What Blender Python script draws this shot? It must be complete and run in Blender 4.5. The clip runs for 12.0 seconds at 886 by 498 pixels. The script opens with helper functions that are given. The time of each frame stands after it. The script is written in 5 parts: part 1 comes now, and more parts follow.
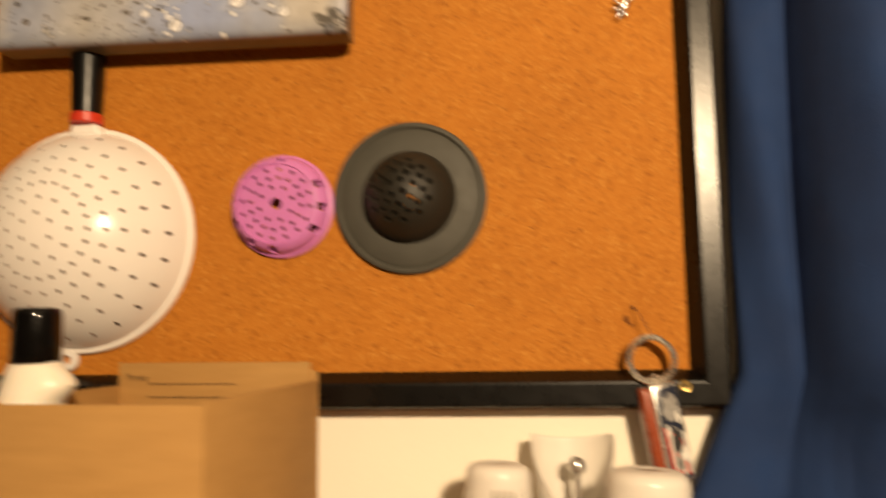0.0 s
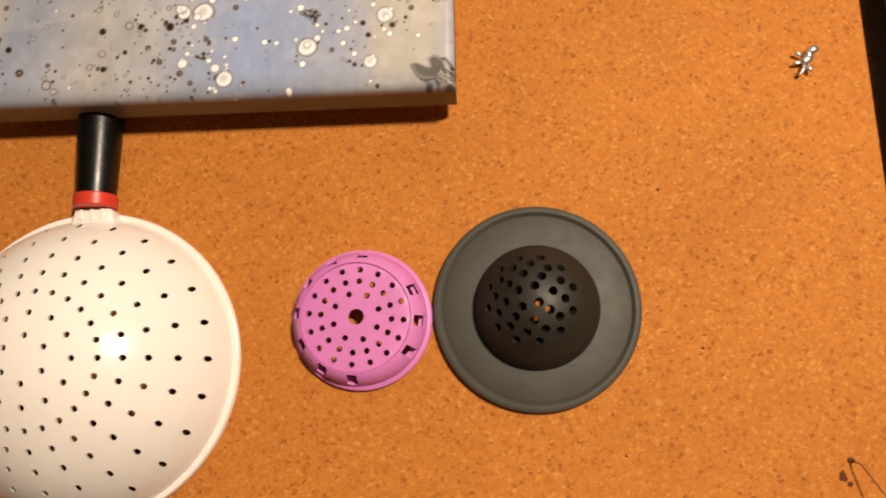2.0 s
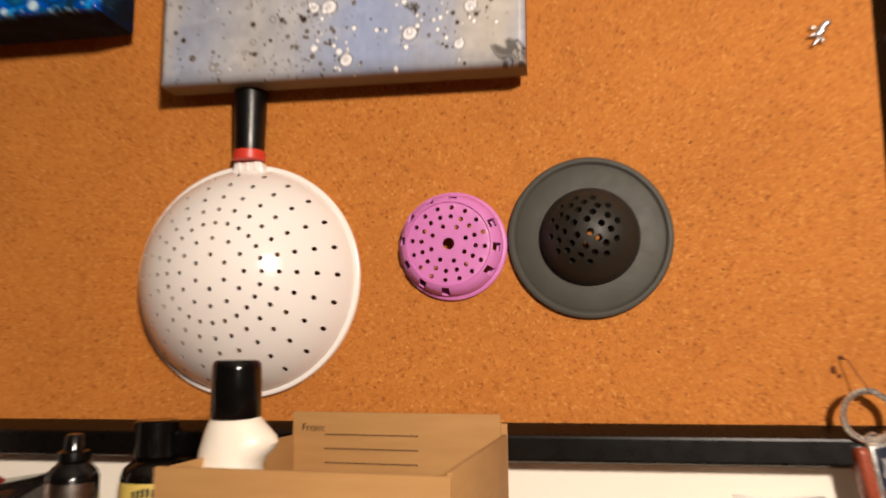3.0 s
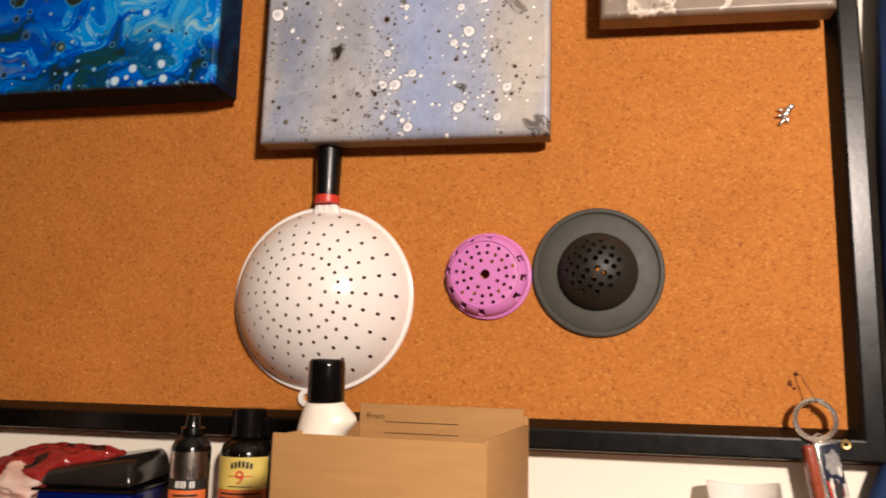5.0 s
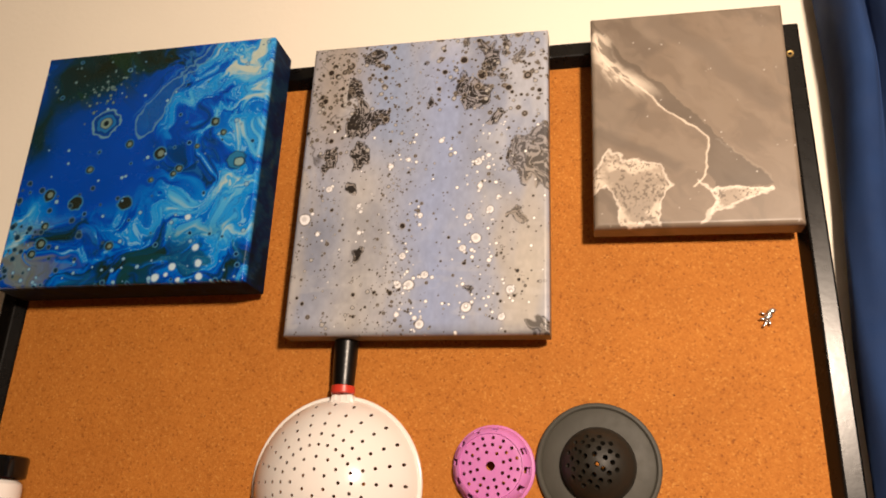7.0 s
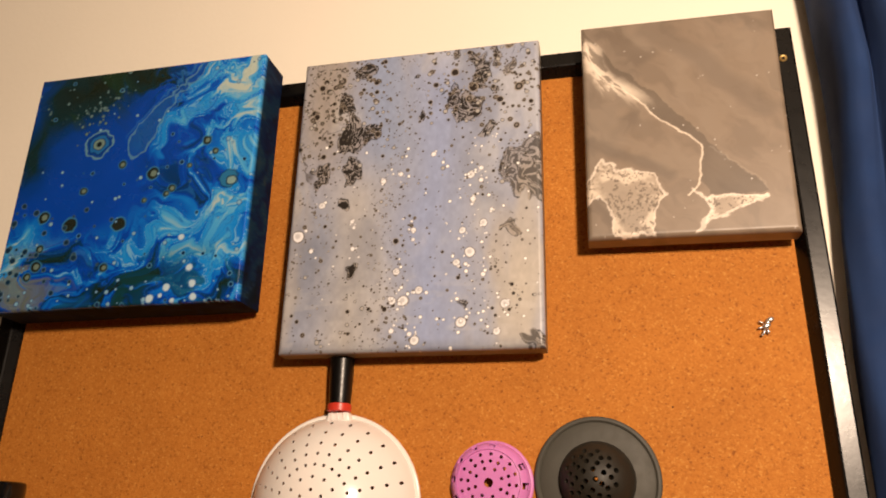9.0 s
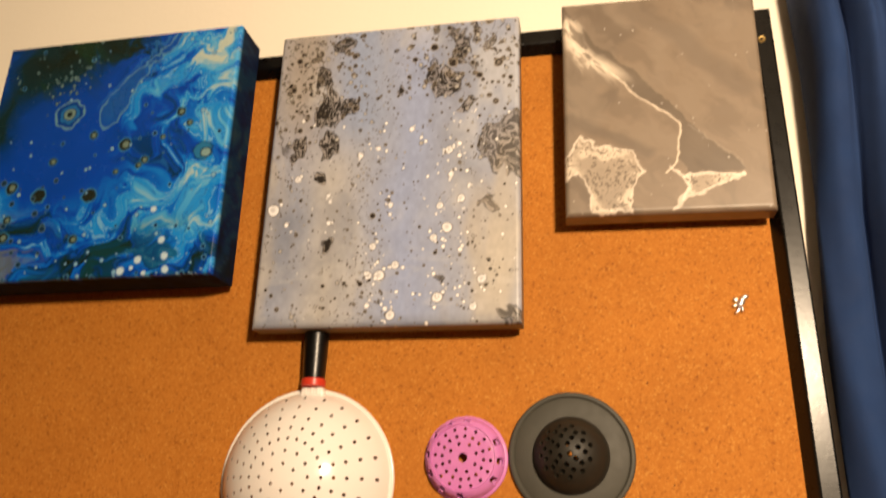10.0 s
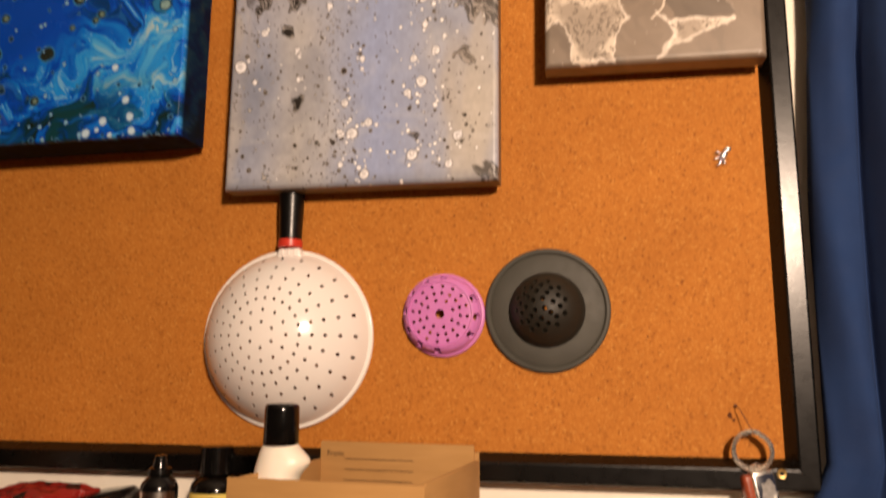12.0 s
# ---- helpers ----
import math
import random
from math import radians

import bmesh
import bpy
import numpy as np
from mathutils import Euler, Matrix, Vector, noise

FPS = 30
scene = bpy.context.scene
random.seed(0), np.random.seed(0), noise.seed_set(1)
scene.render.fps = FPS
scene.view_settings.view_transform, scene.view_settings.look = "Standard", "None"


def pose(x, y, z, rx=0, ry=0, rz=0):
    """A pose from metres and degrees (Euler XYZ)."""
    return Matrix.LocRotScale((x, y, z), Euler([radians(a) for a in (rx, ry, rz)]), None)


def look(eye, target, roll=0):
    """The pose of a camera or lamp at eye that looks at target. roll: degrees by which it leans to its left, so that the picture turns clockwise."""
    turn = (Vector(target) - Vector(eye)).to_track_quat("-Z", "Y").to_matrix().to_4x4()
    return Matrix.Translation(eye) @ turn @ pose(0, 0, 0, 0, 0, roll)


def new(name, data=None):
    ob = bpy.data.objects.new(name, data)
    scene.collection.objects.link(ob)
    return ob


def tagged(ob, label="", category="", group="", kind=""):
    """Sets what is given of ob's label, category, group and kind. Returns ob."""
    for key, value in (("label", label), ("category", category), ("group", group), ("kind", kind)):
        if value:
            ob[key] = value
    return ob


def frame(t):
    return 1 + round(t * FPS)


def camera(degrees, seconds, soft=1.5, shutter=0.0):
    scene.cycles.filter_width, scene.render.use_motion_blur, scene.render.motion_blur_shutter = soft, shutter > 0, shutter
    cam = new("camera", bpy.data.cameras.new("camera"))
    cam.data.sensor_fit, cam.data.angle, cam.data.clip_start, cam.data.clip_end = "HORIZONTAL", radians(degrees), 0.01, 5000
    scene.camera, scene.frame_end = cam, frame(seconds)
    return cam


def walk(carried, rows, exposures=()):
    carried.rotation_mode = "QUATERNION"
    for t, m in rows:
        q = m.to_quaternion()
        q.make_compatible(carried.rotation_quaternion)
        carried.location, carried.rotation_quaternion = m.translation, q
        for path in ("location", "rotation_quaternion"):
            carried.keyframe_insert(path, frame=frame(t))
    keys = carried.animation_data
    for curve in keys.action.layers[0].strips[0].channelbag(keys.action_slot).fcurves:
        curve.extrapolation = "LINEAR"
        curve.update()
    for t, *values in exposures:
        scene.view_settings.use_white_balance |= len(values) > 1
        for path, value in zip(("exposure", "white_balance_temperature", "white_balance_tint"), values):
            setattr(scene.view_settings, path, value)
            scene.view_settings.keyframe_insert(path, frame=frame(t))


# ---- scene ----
cam = camera(61.0, 12.0, soft=1.8, shutter=0.9)
PATH = [
    (0, (0.1313, -0.4150, 1.2277), (0.0371, 0.5746, 1.3364), -0.85),
    (0.2, (0.1010, -0.4222, 1.2356), (0.0355, 0.5690, 1.3550), -0.57),
    (0.3, (0.0867, -0.4250, 1.2388), (0.0469, 0.5658, 1.3678), -0.46),
    (0.5, (0.0641, -0.4291, 1.2362), (0.0297, 0.5577, 1.3939), -0.49),
    (1, (0.0426, -0.3868, 1.2465), (0.0056, 0.5915, 1.4501), -0.41),
    (1.5, (0.0397, -0.3365, 1.2649), (-0.0173, 0.6435, 1.4555), -1.52),
    (2, (0.0525, -0.3162, 1.2659), (-0.0011, 0.6630, 1.4620), -1.35),
    (2.5, (0.0555, -0.3357, 1.2738), (-0.0128, 0.6510, 1.4211), -1.51),
    (3, (0.0583, -0.4038, 1.2439), (-0.0959, 0.5753, 1.3765), -0.37),
    (3.2, (0.0651, -0.4289, 1.2470), (-0.0823, 0.5516, 1.3774), -0.78),
    (4.8, (0.0754, -0.5131, 1.2473), (-0.1104, 0.4586, 1.3936), 1.00),
    (5, (0.0663, -0.5084, 1.2358), (-0.1207, 0.4611, 1.3945), 1.38),
    (5.5, (0.0600, -0.5106, 1.2443), (-0.1312, 0.4580, 1.4036), 1.14),
    (6, (0.0705, -0.5117, 1.2440), (-0.1319, 0.4499, 1.4296), 1.55),
    (6.5, (0.0776, -0.5331, 1.2586), (-0.1248, 0.4067, 1.5340), 1.78),
    (7, (0.0798, -0.5561, 1.2608), (-0.1233, 0.3611, 1.6033), 2.27),
    (9, (0.0900, -0.5528, 1.2697), (-0.1233, 0.3602, 1.6175), 1.18),
    (9.5, (0.0952, -0.5495, 1.2696), (-0.1096, 0.3647, 1.6195), 1.31),
    (10, (0.0885, -0.5446, 1.2588), (-0.0954, 0.3780, 1.5979), 1.29),
    (10.5, (0.0776, -0.5389, 1.2547), (-0.1061, 0.4168, 1.4848), 1.37),
    (11, (0.0801, -0.5239, 1.2396), (-0.1209, 0.4513, 1.3329), -0.16),
    (11.2, (0.0848, -0.5174, 1.2382), (-0.1081, 0.4590, 1.3359), -0.39),
    (11.5, (0.0922, -0.5199, 1.2457), (-0.0881, 0.4566, 1.3636), -0.07),
    (12, (0.1023, -0.5285, 1.2544), (-0.0862, 0.4385, 1.4257), 0.34),
]
# the film camera's own exposure and white balance drift
TONE = [(0, -0.16, 7700, 11), (0.5, -0.01, 7100, 9), (1, 0, 6800, 10), (2, 0.05, 6050, 11), (3, -0.03, 5650, 14), (5, 0.03, 5600, 17), (5.5, 0.03, 5800, 17), (6, 0.05, 6000, 18), (7, 0.03, 6200, 17), (9, -0.06, 6550, 19), (10, 0.05, 7000, 13), (10.5, 0.04, 7150, 12), (11, -0.20, 7500, 20), (12, -0.16, 6650, 22)]
walk(cam, [(t, look(e, g, r)) for t, e, g, r in PATH], TONE)

# ---- world and lamps ----
world = bpy.data.worlds.new("world")
scene.world = world
world.use_nodes = True
world.node_tree.nodes["Background"].inputs["Color"].default_value = (0.010, 0.012, 0.020, 1)


def bulb(name, place, watts, size, colour):
    data = bpy.data.lights.new(name, "POINT")
    data.energy, data.shadow_soft_size, data.color = watts, size, colour
    ob = new(name, data)
    ob.location = place
    return ob


WARM = (1.0, 0.80, 0.57)
bulb("table_lamp_bulb", (0.42, -0.95, 1.535), 63, 0.045, WARM)
scene.view_settings.exposure = 0.0

# ---- small helpers ----


def lin(c):
    return tuple(((v / 255) / 12.92 if v < 10 else ((v / 255 + 0.055) / 1.055) ** 2.4) for v in c)


def material(name, base, other=None, scale=40.0, rough=0.5, metal=0.0, bump=0.0, bump_scale=300.0, rough_var=0.12,
             transmission=0.0, alpha=1.0, sheen=0.0, coat=0.0, stretch=(1, 1, 1), sub=0.0, ior=1.45):
    m = bpy.data.materials.new(name)
    m.use_nodes = True
    t = m.node_tree
    p = t.nodes["Principled BSDF"]
    other = other or tuple(v * 0.82 for v in base)
    co = t.nodes.new("ShaderNodeTexCoord")
    mp = t.nodes.new("ShaderNodeMapping")
    mp.inputs["Scale"].default_value = stretch
    t.links.new(co.outputs["Object"], mp.inputs["Vector"])
    n = t.nodes.new("ShaderNodeTexNoise")
    n.inputs["Scale"].default_value, n.inputs["Detail"].default_value = scale, 6
    t.links.new(mp.outputs[0], n.inputs["Vector"])
    ramp = t.nodes.new("ShaderNodeValToRGB")
    ramp.color_ramp.elements[0].position, ramp.color_ramp.elements[1].position = 0.35, 0.68
    ramp.color_ramp.elements[0].color, ramp.color_ramp.elements[1].color = (*other, 1), (*base, 1)
    t.links.new(n.outputs["Fac"], ramp.inputs[0])
    t.links.new(ramp.outputs[0], p.inputs["Base Color"])
    rr = t.nodes.new("ShaderNodeMapRange")
    rr.inputs["To Min"].default_value, rr.inputs["To Max"].default_value = max(rough - rough_var, 0.02), min(rough + rough_var, 1)
    n2 = t.nodes.new("ShaderNodeTexNoise")
    n2.inputs["Scale"].default_value, n2.inputs["Detail"].default_value = scale * 3.1, 4
    t.links.new(mp.outputs[0], n2.inputs["Vector"])
    t.links.new(n2.outputs["Fac"], rr.inputs["Value"])
    t.links.new(rr.outputs[0], p.inputs["Roughness"])
    p.inputs["Metallic"].default_value = metal
    p.inputs["Transmission Weight"].default_value = transmission
    p.inputs["Alpha"].default_value = alpha
    p.inputs["Sheen Weight"].default_value = sheen
    p.inputs["Coat Weight"].default_value = coat
    p.inputs["IOR"].default_value = ior
    if sub:
        p.inputs["Subsurface Weight"].default_value = sub
        p.inputs["Subsurface Radius"].default_value = (0.004, 0.003, 0.002)
    if bump:
        n3 = t.nodes.new("ShaderNodeTexNoise")
        n3.inputs["Scale"].default_value, n3.inputs["Detail"].default_value = bump_scale, 5
        t.links.new(mp.outputs[0], n3.inputs["Vector"])
        b = t.nodes.new("ShaderNodeBump")
        b.inputs["Strength"].default_value, b.inputs["Distance"].default_value = bump, 0.002
        t.links.new(n3.outputs["Fac"], b.inputs["Height"])
        t.links.new(b.outputs[0], p.inputs["Normal"])
    return m


def cork_material():
    m = bpy.data.materials.new("cork")
    m.use_nodes = True
    t = m.node_tree
    p = t.nodes["Principled BSDF"]
    co = t.nodes.new("ShaderNodeTexCoord")

    def grain(scale, spread):
        v = t.nodes.new("ShaderNodeTexVoronoi")
        v.inputs["Scale"].default_value = scale
        w = t.nodes.new("ShaderNodeTexNoise")
        w.inputs["Scale"].default_value = scale * 0.8
        mx = t.nodes.new("ShaderNodeMix")
        mx.data_type = "VECTOR"
        mx.inputs["Factor"].default_value = spread
        t.links.new(co.outputs["Object"], mx.inputs[4])
        t.links.new(w.outputs["Color"], mx.inputs[5])
        t.links.new(co.outputs["Object"], w.inputs["Vector"])
        t.links.new(mx.outputs[1], v.inputs["Vector"])
        sep = t.nodes.new("ShaderNodeSeparateColor")
        t.links.new(v.outputs["Color"], sep.inputs[0])
        return sep.outputs[0]

    def ramp(src, stops):
        r = t.nodes.new("ShaderNodeValToRGB")
        e = r.color_ramp.elements
        while len(e) < len(stops):
            e.new(0.5)
        for k, (pos, c) in enumerate(stops):
            e[k].position, e[k].color = pos, (*c, 1)
        t.links.new(src, r.inputs[0])
        return r.outputs[0]

    def mix(a, b, fac, kind="MULTIPLY"):
        x = t.nodes.new("ShaderNodeMix")
        x.data_type, x.blend_type = "RGBA", kind
        x.inputs["Factor"].default_value = fac
        t.links.new(a, x.inputs[6])
        t.links.new(b, x.inputs[7])
        return x.outputs[2]

    fine = ramp(grain(760, 0.002), [(0.0, (0.28, 0.088, 0.010)), (0.09, (0.41, 0.140, 0.016)), (0.5, (0.455, 0.161, 0.020)), (0.90, (0.487, 0.180, 0.025)), (1.0, (0.55, 0.24, 0.046))])
    big = ramp(grain(190, 0.004), [(0.0, (0.91, 0.89, 0.87)), (0.10, (0.97, 0.97, 0.96)), (0.9, (1, 1, 1)), (1.0, (1.07, 1.08, 1.1))])
    n = t.nodes.new("ShaderNodeTexNoise")
    n.inputs["Scale"].default_value, n.inputs["Detail"].default_value = 14, 5
    t.links.new(co.outputs["Object"], n.inputs["Vector"])
    cloud = ramp(n.outputs["Fac"], [(0.3, (0.90, 0.88, 0.85)), (0.7, (1.04, 1.04, 1.04))])
    s = t.nodes.new("ShaderNodeTexNoise")
    s.inputs["Scale"].default_value, s.inputs["Detail"].default_value = 900, 3
    t.links.new(co.outputs["Object"], s.inputs["Vector"])
    speck = ramp(s.outputs["Fac"], [(0.28, (0.78, 0.73, 0.68)), (0.36, (1, 1, 1)), (0.64, (1, 1, 1)), (0.74, (1.20, 1.30, 1.4))])
    col = mix(mix(mix(fine, big, 0.35), cloud, 0.9), speck, 0.65)
    t.links.new(col, p.inputs["Base Color"])
    p.inputs["Roughness"].default_value = 0.78
    p.inputs["Specular IOR Level"].default_value = 0.3
    b = t.nodes.new("ShaderNodeBump")
    b.inputs["Strength"].default_value, b.inputs["Distance"].default_value = 0.5, 0.0007
    t.links.new(s.outputs["Fac"], b.inputs["Height"])
    t.links.new(b.outputs[0], p.inputs["Normal"])
    return m


def paint_material(name, rough, weave):
    """Poured paint on woven canvas: the pigment lies in the mesh's colour layer."""
    m = bpy.data.materials.new(name)
    m.use_nodes = True
    t = m.node_tree
    p = t.nodes["Principled BSDF"]
    a = t.nodes.new("ShaderNodeAttribute")
    a.attribute_name = "pigment"
    t.links.new(a.outputs["Color"], p.inputs["Base Color"])
    n = t.nodes.new("ShaderNodeTexNoise")
    n.inputs["Scale"].default_value = 60
    co = t.nodes.new("ShaderNodeTexCoord")
    t.links.new(co.outputs["Object"], n.inputs["Vector"])
    r = t.nodes.new("ShaderNodeMapRange")
    r.inputs["To Min"].default_value, r.inputs["To Max"].default_value = rough - 0.1, rough + 0.12
    t.links.new(n.outputs["Fac"], r.inputs["Value"])
    t.links.new(r.outputs[0], p.inputs["Roughness"])
    h = None
    for axis in ("X", "Y"):
        w = t.nodes.new("ShaderNodeTexWave")
        w.bands_direction = axis
        w.inputs["Scale"].default_value, w.inputs["Distortion"].default_value = 420, 1.5
        t.links.new(co.outputs["Object"], w.inputs["Vector"])
        if h is None:
            h = w.outputs["Fac"]
        else:
            ad = t.nodes.new("ShaderNodeMath")
            t.links.new(h, ad.inputs[0])
            t.links.new(w.outputs["Fac"], ad.inputs[1])
            h = ad.outputs[0]
    b = t.nodes.new("ShaderNodeBump")
    b.inputs["Strength"].default_value, b.inputs["Distance"].default_value = weave, 0.0003
    t.links.new(h, b.inputs["Height"])
    t.links.new(b.outputs[0], p.inputs["Normal"])
    return m


def frosted_material():
    """Thin milky plastic that lets much of the light through."""
    m = material("frosted_clear_plastic", (0.93, 0.90, 0.84), (0.90, 0.86, 0.80), 40, 0.32)
    t = m.node_tree
    glow = t.nodes.new("ShaderNodeBsdfTranslucent")
    glow.inputs["Color"].default_value = (0.92, 0.88, 0.82, 1)
    clear = t.nodes.new("ShaderNodeBsdfTransparent")
    clear.inputs["Color"].default_value = (0.97, 0.95, 0.92, 1)
    last = t.nodes["Principled BSDF"].outputs[0]
    for node, share in ((glow, 0.14), (clear, 0.22)):
        mix = t.nodes.new("ShaderNodeMixShader")
        mix.inputs[0].default_value = share
        t.links.new(last, mix.inputs[1])
        t.links.new(node.outputs[0], mix.inputs[2])
        last = mix.outputs[0]
    t.links.new(last, t.nodes["Material Output"].inputs["Surface"])
    return m


CORK = cork_material()
# for the unseen walls: dark brown made up to hold down bounced fill light
LOW_BOUNCE_WALL = material("unseen_wall_low_bounce", (0.075, 0.052, 0.036), (0.062, 0.043, 0.03), 3.0, 0.8)
WALL = material("cream_wall_paint", (0.89, 0.83, 0.71), (0.85, 0.79, 0.67), 3.0, 0.7, bump=0.12, bump_scale=160)
BLACK_WOOD = material("black_painted_wood", (0.0022, 0.0018, 0.0014), (0.0016, 0.0013, 0.001), 30, 0.28, rough_var=0.05, bump=0.02, bump_scale=260, ior=1.44)
HARDBOARD = material("brown_hardboard", (0.24, 0.13, 0.06), None, 80, 0.8)
BRASS = material("brass", (0.52, 0.36, 0.14), (0.40, 0.27, 0.10), 200, 0.42, metal=1.0)
STEEL = material("polished_steel", (0.86, 0.84, 0.80), (0.74, 0.72, 0.7), 160, 0.24, metal=0.92, rough_var=0.1)
RING_STEEL = material("worn_nickel", (0.90, 0.85, 0.75), (0.78, 0.72, 0.62), 160, 0.27, metal=0.92, rough_var=0.06)
FOIL = material("silver_foil_paper", (0.80, 0.75, 0.68), (0.55, 0.50, 0.44), 60, 0.24, metal=1.0)
PALE_WOOD = material("pale_wood", (0.45, 0.31, 0.18), (0.36, 0.24, 0.13), 30, 0.7, stretch=(1, 12, 1))
WHITE_PLASTIC = material("white_plastic", (0.82, 0.78, 0.74), (0.78, 0.74, 0.70), 22, 0.21, rough_var=0.05, bump=0.03, bump_scale=90)
BLACK_PLASTIC = material("black_plastic", (0.0035, 0.0032, 0.003), (0.0025, 0.0022, 0.002), 60, 0.17)
GRIP = material("black_grip_rubber", (0.0030, 0.0026, 0.0022), (0.0022, 0.002, 0.0018), 90, 0.33, bump=0.04, bump_scale=500)
RED_PLASTIC = material("red_plastic", (0.62, 0.045, 0.022), None, 60, 0.38)
PINK = material("pink_plastic", (0.60, 0.200, 0.50), (0.55, 0.175, 0.455), 60, 0.42, sub=0.1, bump=0.05, bump_scale=240)
GREY_SILICONE = material("grey_silicone", (0.060, 0.058, 0.047), (0.051, 0.049, 0.040), 55, 0.62, bump=0.06, bump_scale=700)
DARK_SILICONE = material("dark_silicone", (0.017, 0.014, 0.009), (0.013, 0.011, 0.007), 55, 0.54, bump=0.06, bump_scale=700)
CURTAIN = material("blue_curtain_cloth", (0.0085, 0.034, 0.120), (0.0065, 0.026, 0.094), 26, 0.9, bump=0.35, bump_scale=1400)
CARD = material("brown_cardboard", (0.42, 0.228, 0.074), (0.375, 0.200, 0.063), 28, 0.82, bump=0.08, bump_scale=420, stretch=(1, 1, 6))
PRINT = material("dark_brown_print", (0.06, 0.028, 0.012), None, 200, 0.8)
DUSK = material("dark_glass_bottle", (0.004, 0.003, 0.0022), (0.003, 0.002, 0.0015), 40, 0.14)
YELLOW = material("yellow_label_paper", (0.72, 0.56, 0.12), None, 60, 0.5)
ORANGE = material("orange_label_paper", (0.72, 0.16, 0.035), None, 60, 0.5)
WHITE_INK = material("white_ink", (0.75, 0.72, 0.66), None, 200, 0.5)
GREY_INK = material("grey_enamel", (0.34, 0.33, 0.32), (0.2, 0.19, 0.18), 300, 0.3)
BLACK_INK = material("black_ink", (0.02, 0.016, 0.014), None, 200, 0.6)
RED_INK = material("red_ink", (0.60, 0.05, 0.02), None, 200, 0.5)
ORANGE_BOX = material("orange_card", (0.66, 0.125, 0.022), (0.58, 0.10, 0.018), 30, 0.55)
BLUE_PLASTIC = material("blue_plastic", (0.001, 0.006, 0.085), (0.001, 0.005, 0.068), 40, 0.14)
SMOKE = material("smoky_clear_plastic", (0.035, 0.028, 0.025), None, 40, 0.09, transmission=0.6)
FOAM = material("dark_foam", (0.022, 0.018, 0.018), None, 120, 0.8, bump=0.3)
FILM_WHITE = material("white_plastic_film", (0.70, 0.62, 0.55), (0.62, 0.40, 0.30), 24, 0.16, coat=0.4, rough_var=0.06)
FILM_DARK = material("dark_printed_film", (0.035, 0.010, 0.008), (0.022, 0.008, 0.006), 24, 0.16, coat=0.4, rough_var=0.06)
FILM_RED = material("red_plastic_film", (0.30, 0.020, 0.014), (0.20, 0.014, 0.010), 24, 0.16, coat=0.4, rough_var=0.06)
BROWN_WOOD = material("brown_wood", (0.17, 0.075, 0.035), (0.12, 0.05, 0.022), 24, 0.35, stretch=(1, 9, 9))
FROSTED = frosted_material()
MILKY = material("milky_white_plastic", (0.82, 0.76, 0.66), (0.76, 0.70, 0.58), 40, 0.38, sub=0.2)
KNIFE_RED = material("red_brown_scale", (0.30, 0.060, 0.025), None, 90, 0.28, coat=0.3)
ENAMEL = material("dark_enamel", (0.025, 0.03, 0.05), None, 120, 0.2, coat=0.6)
DENT = material("torn_cork_edge", (0.11, 0.032, 0.008), None, 300, 1.0, rough_var=0.0)
THREAD = material("dark_thread", (0.13, 0.040, 0.012), None, 300, 0.6)
FLOOR_WOOD = material("floor_boards", (0.22, 0.12, 0.06), (0.16, 0.085, 0.04), 8, 0.45, stretch=(1, 8, 1))
# unseen ceiling's colour, dulled so that less light bounces back as fill
LOW_BOUNCE_CEILING = material("unseen_ceiling_low_bounce", (0.42, 0.38, 0.33), None, 4, 0.8)


def link(name, bm, mat, parent=None, label="", smooth=True):
    me = bpy.data.meshes.new(name)
    bmesh.ops.recalc_face_normals(bm, faces=bm.faces)
    bm.to_mesh(me)
    bm.free()
    if smooth:
        me.polygons.foreach_set("use_smooth", [True] * len(me.polygons))
        me.set_sharp_from_angle(angle=radians(35))
    if mat:
        me.materials.append(mat)
    ob = new(name, me)
    if parent:
        ob.parent = parent
    if label:
        tagged(ob, label=label)
    return ob


def part(name, bm, mat, parent, label="", smooth=True):
    return link(name, bm, mat, parent, label, smooth)


def thing(name, m, label, category, group="", kind=""):
    ob = new(name)
    ob.empty_display_size = 0.02
    ob.matrix_basis = m
    return tagged(ob, label, category, group, kind)


def cuboid(x0, x1, y0, y1, z0, z1, bevel=0.0, seg=2, bm=None):
    b = bmesh.new()
    vs = [b.verts.new((x, y, z)) for x in (x0, x1) for y in (y0, y1) for z in (z0, z1)]
    for f in ((0, 1, 3, 2), (4, 6, 7, 5), (0, 4, 5, 1), (2, 3, 7, 6), (0, 2, 6, 4), (1, 5, 7, 3)):
        b.faces.new([vs[i] for i in f])
    if bevel:
        bmesh.ops.bevel(b, geom=list(b.edges), offset=bevel, segments=seg, profile=0.5, affect="EDGES")
    if bm is not None:
        return joined(bm, b)
    return b


def joined(a, b, m=None):
    table = {}
    for v in b.verts:
        table[v] = a.verts.new(m @ v.co if m else v.co)
    for f in b.faces:
        a.faces.new([table[v] for v in f.verts])
    b.free()
    return a


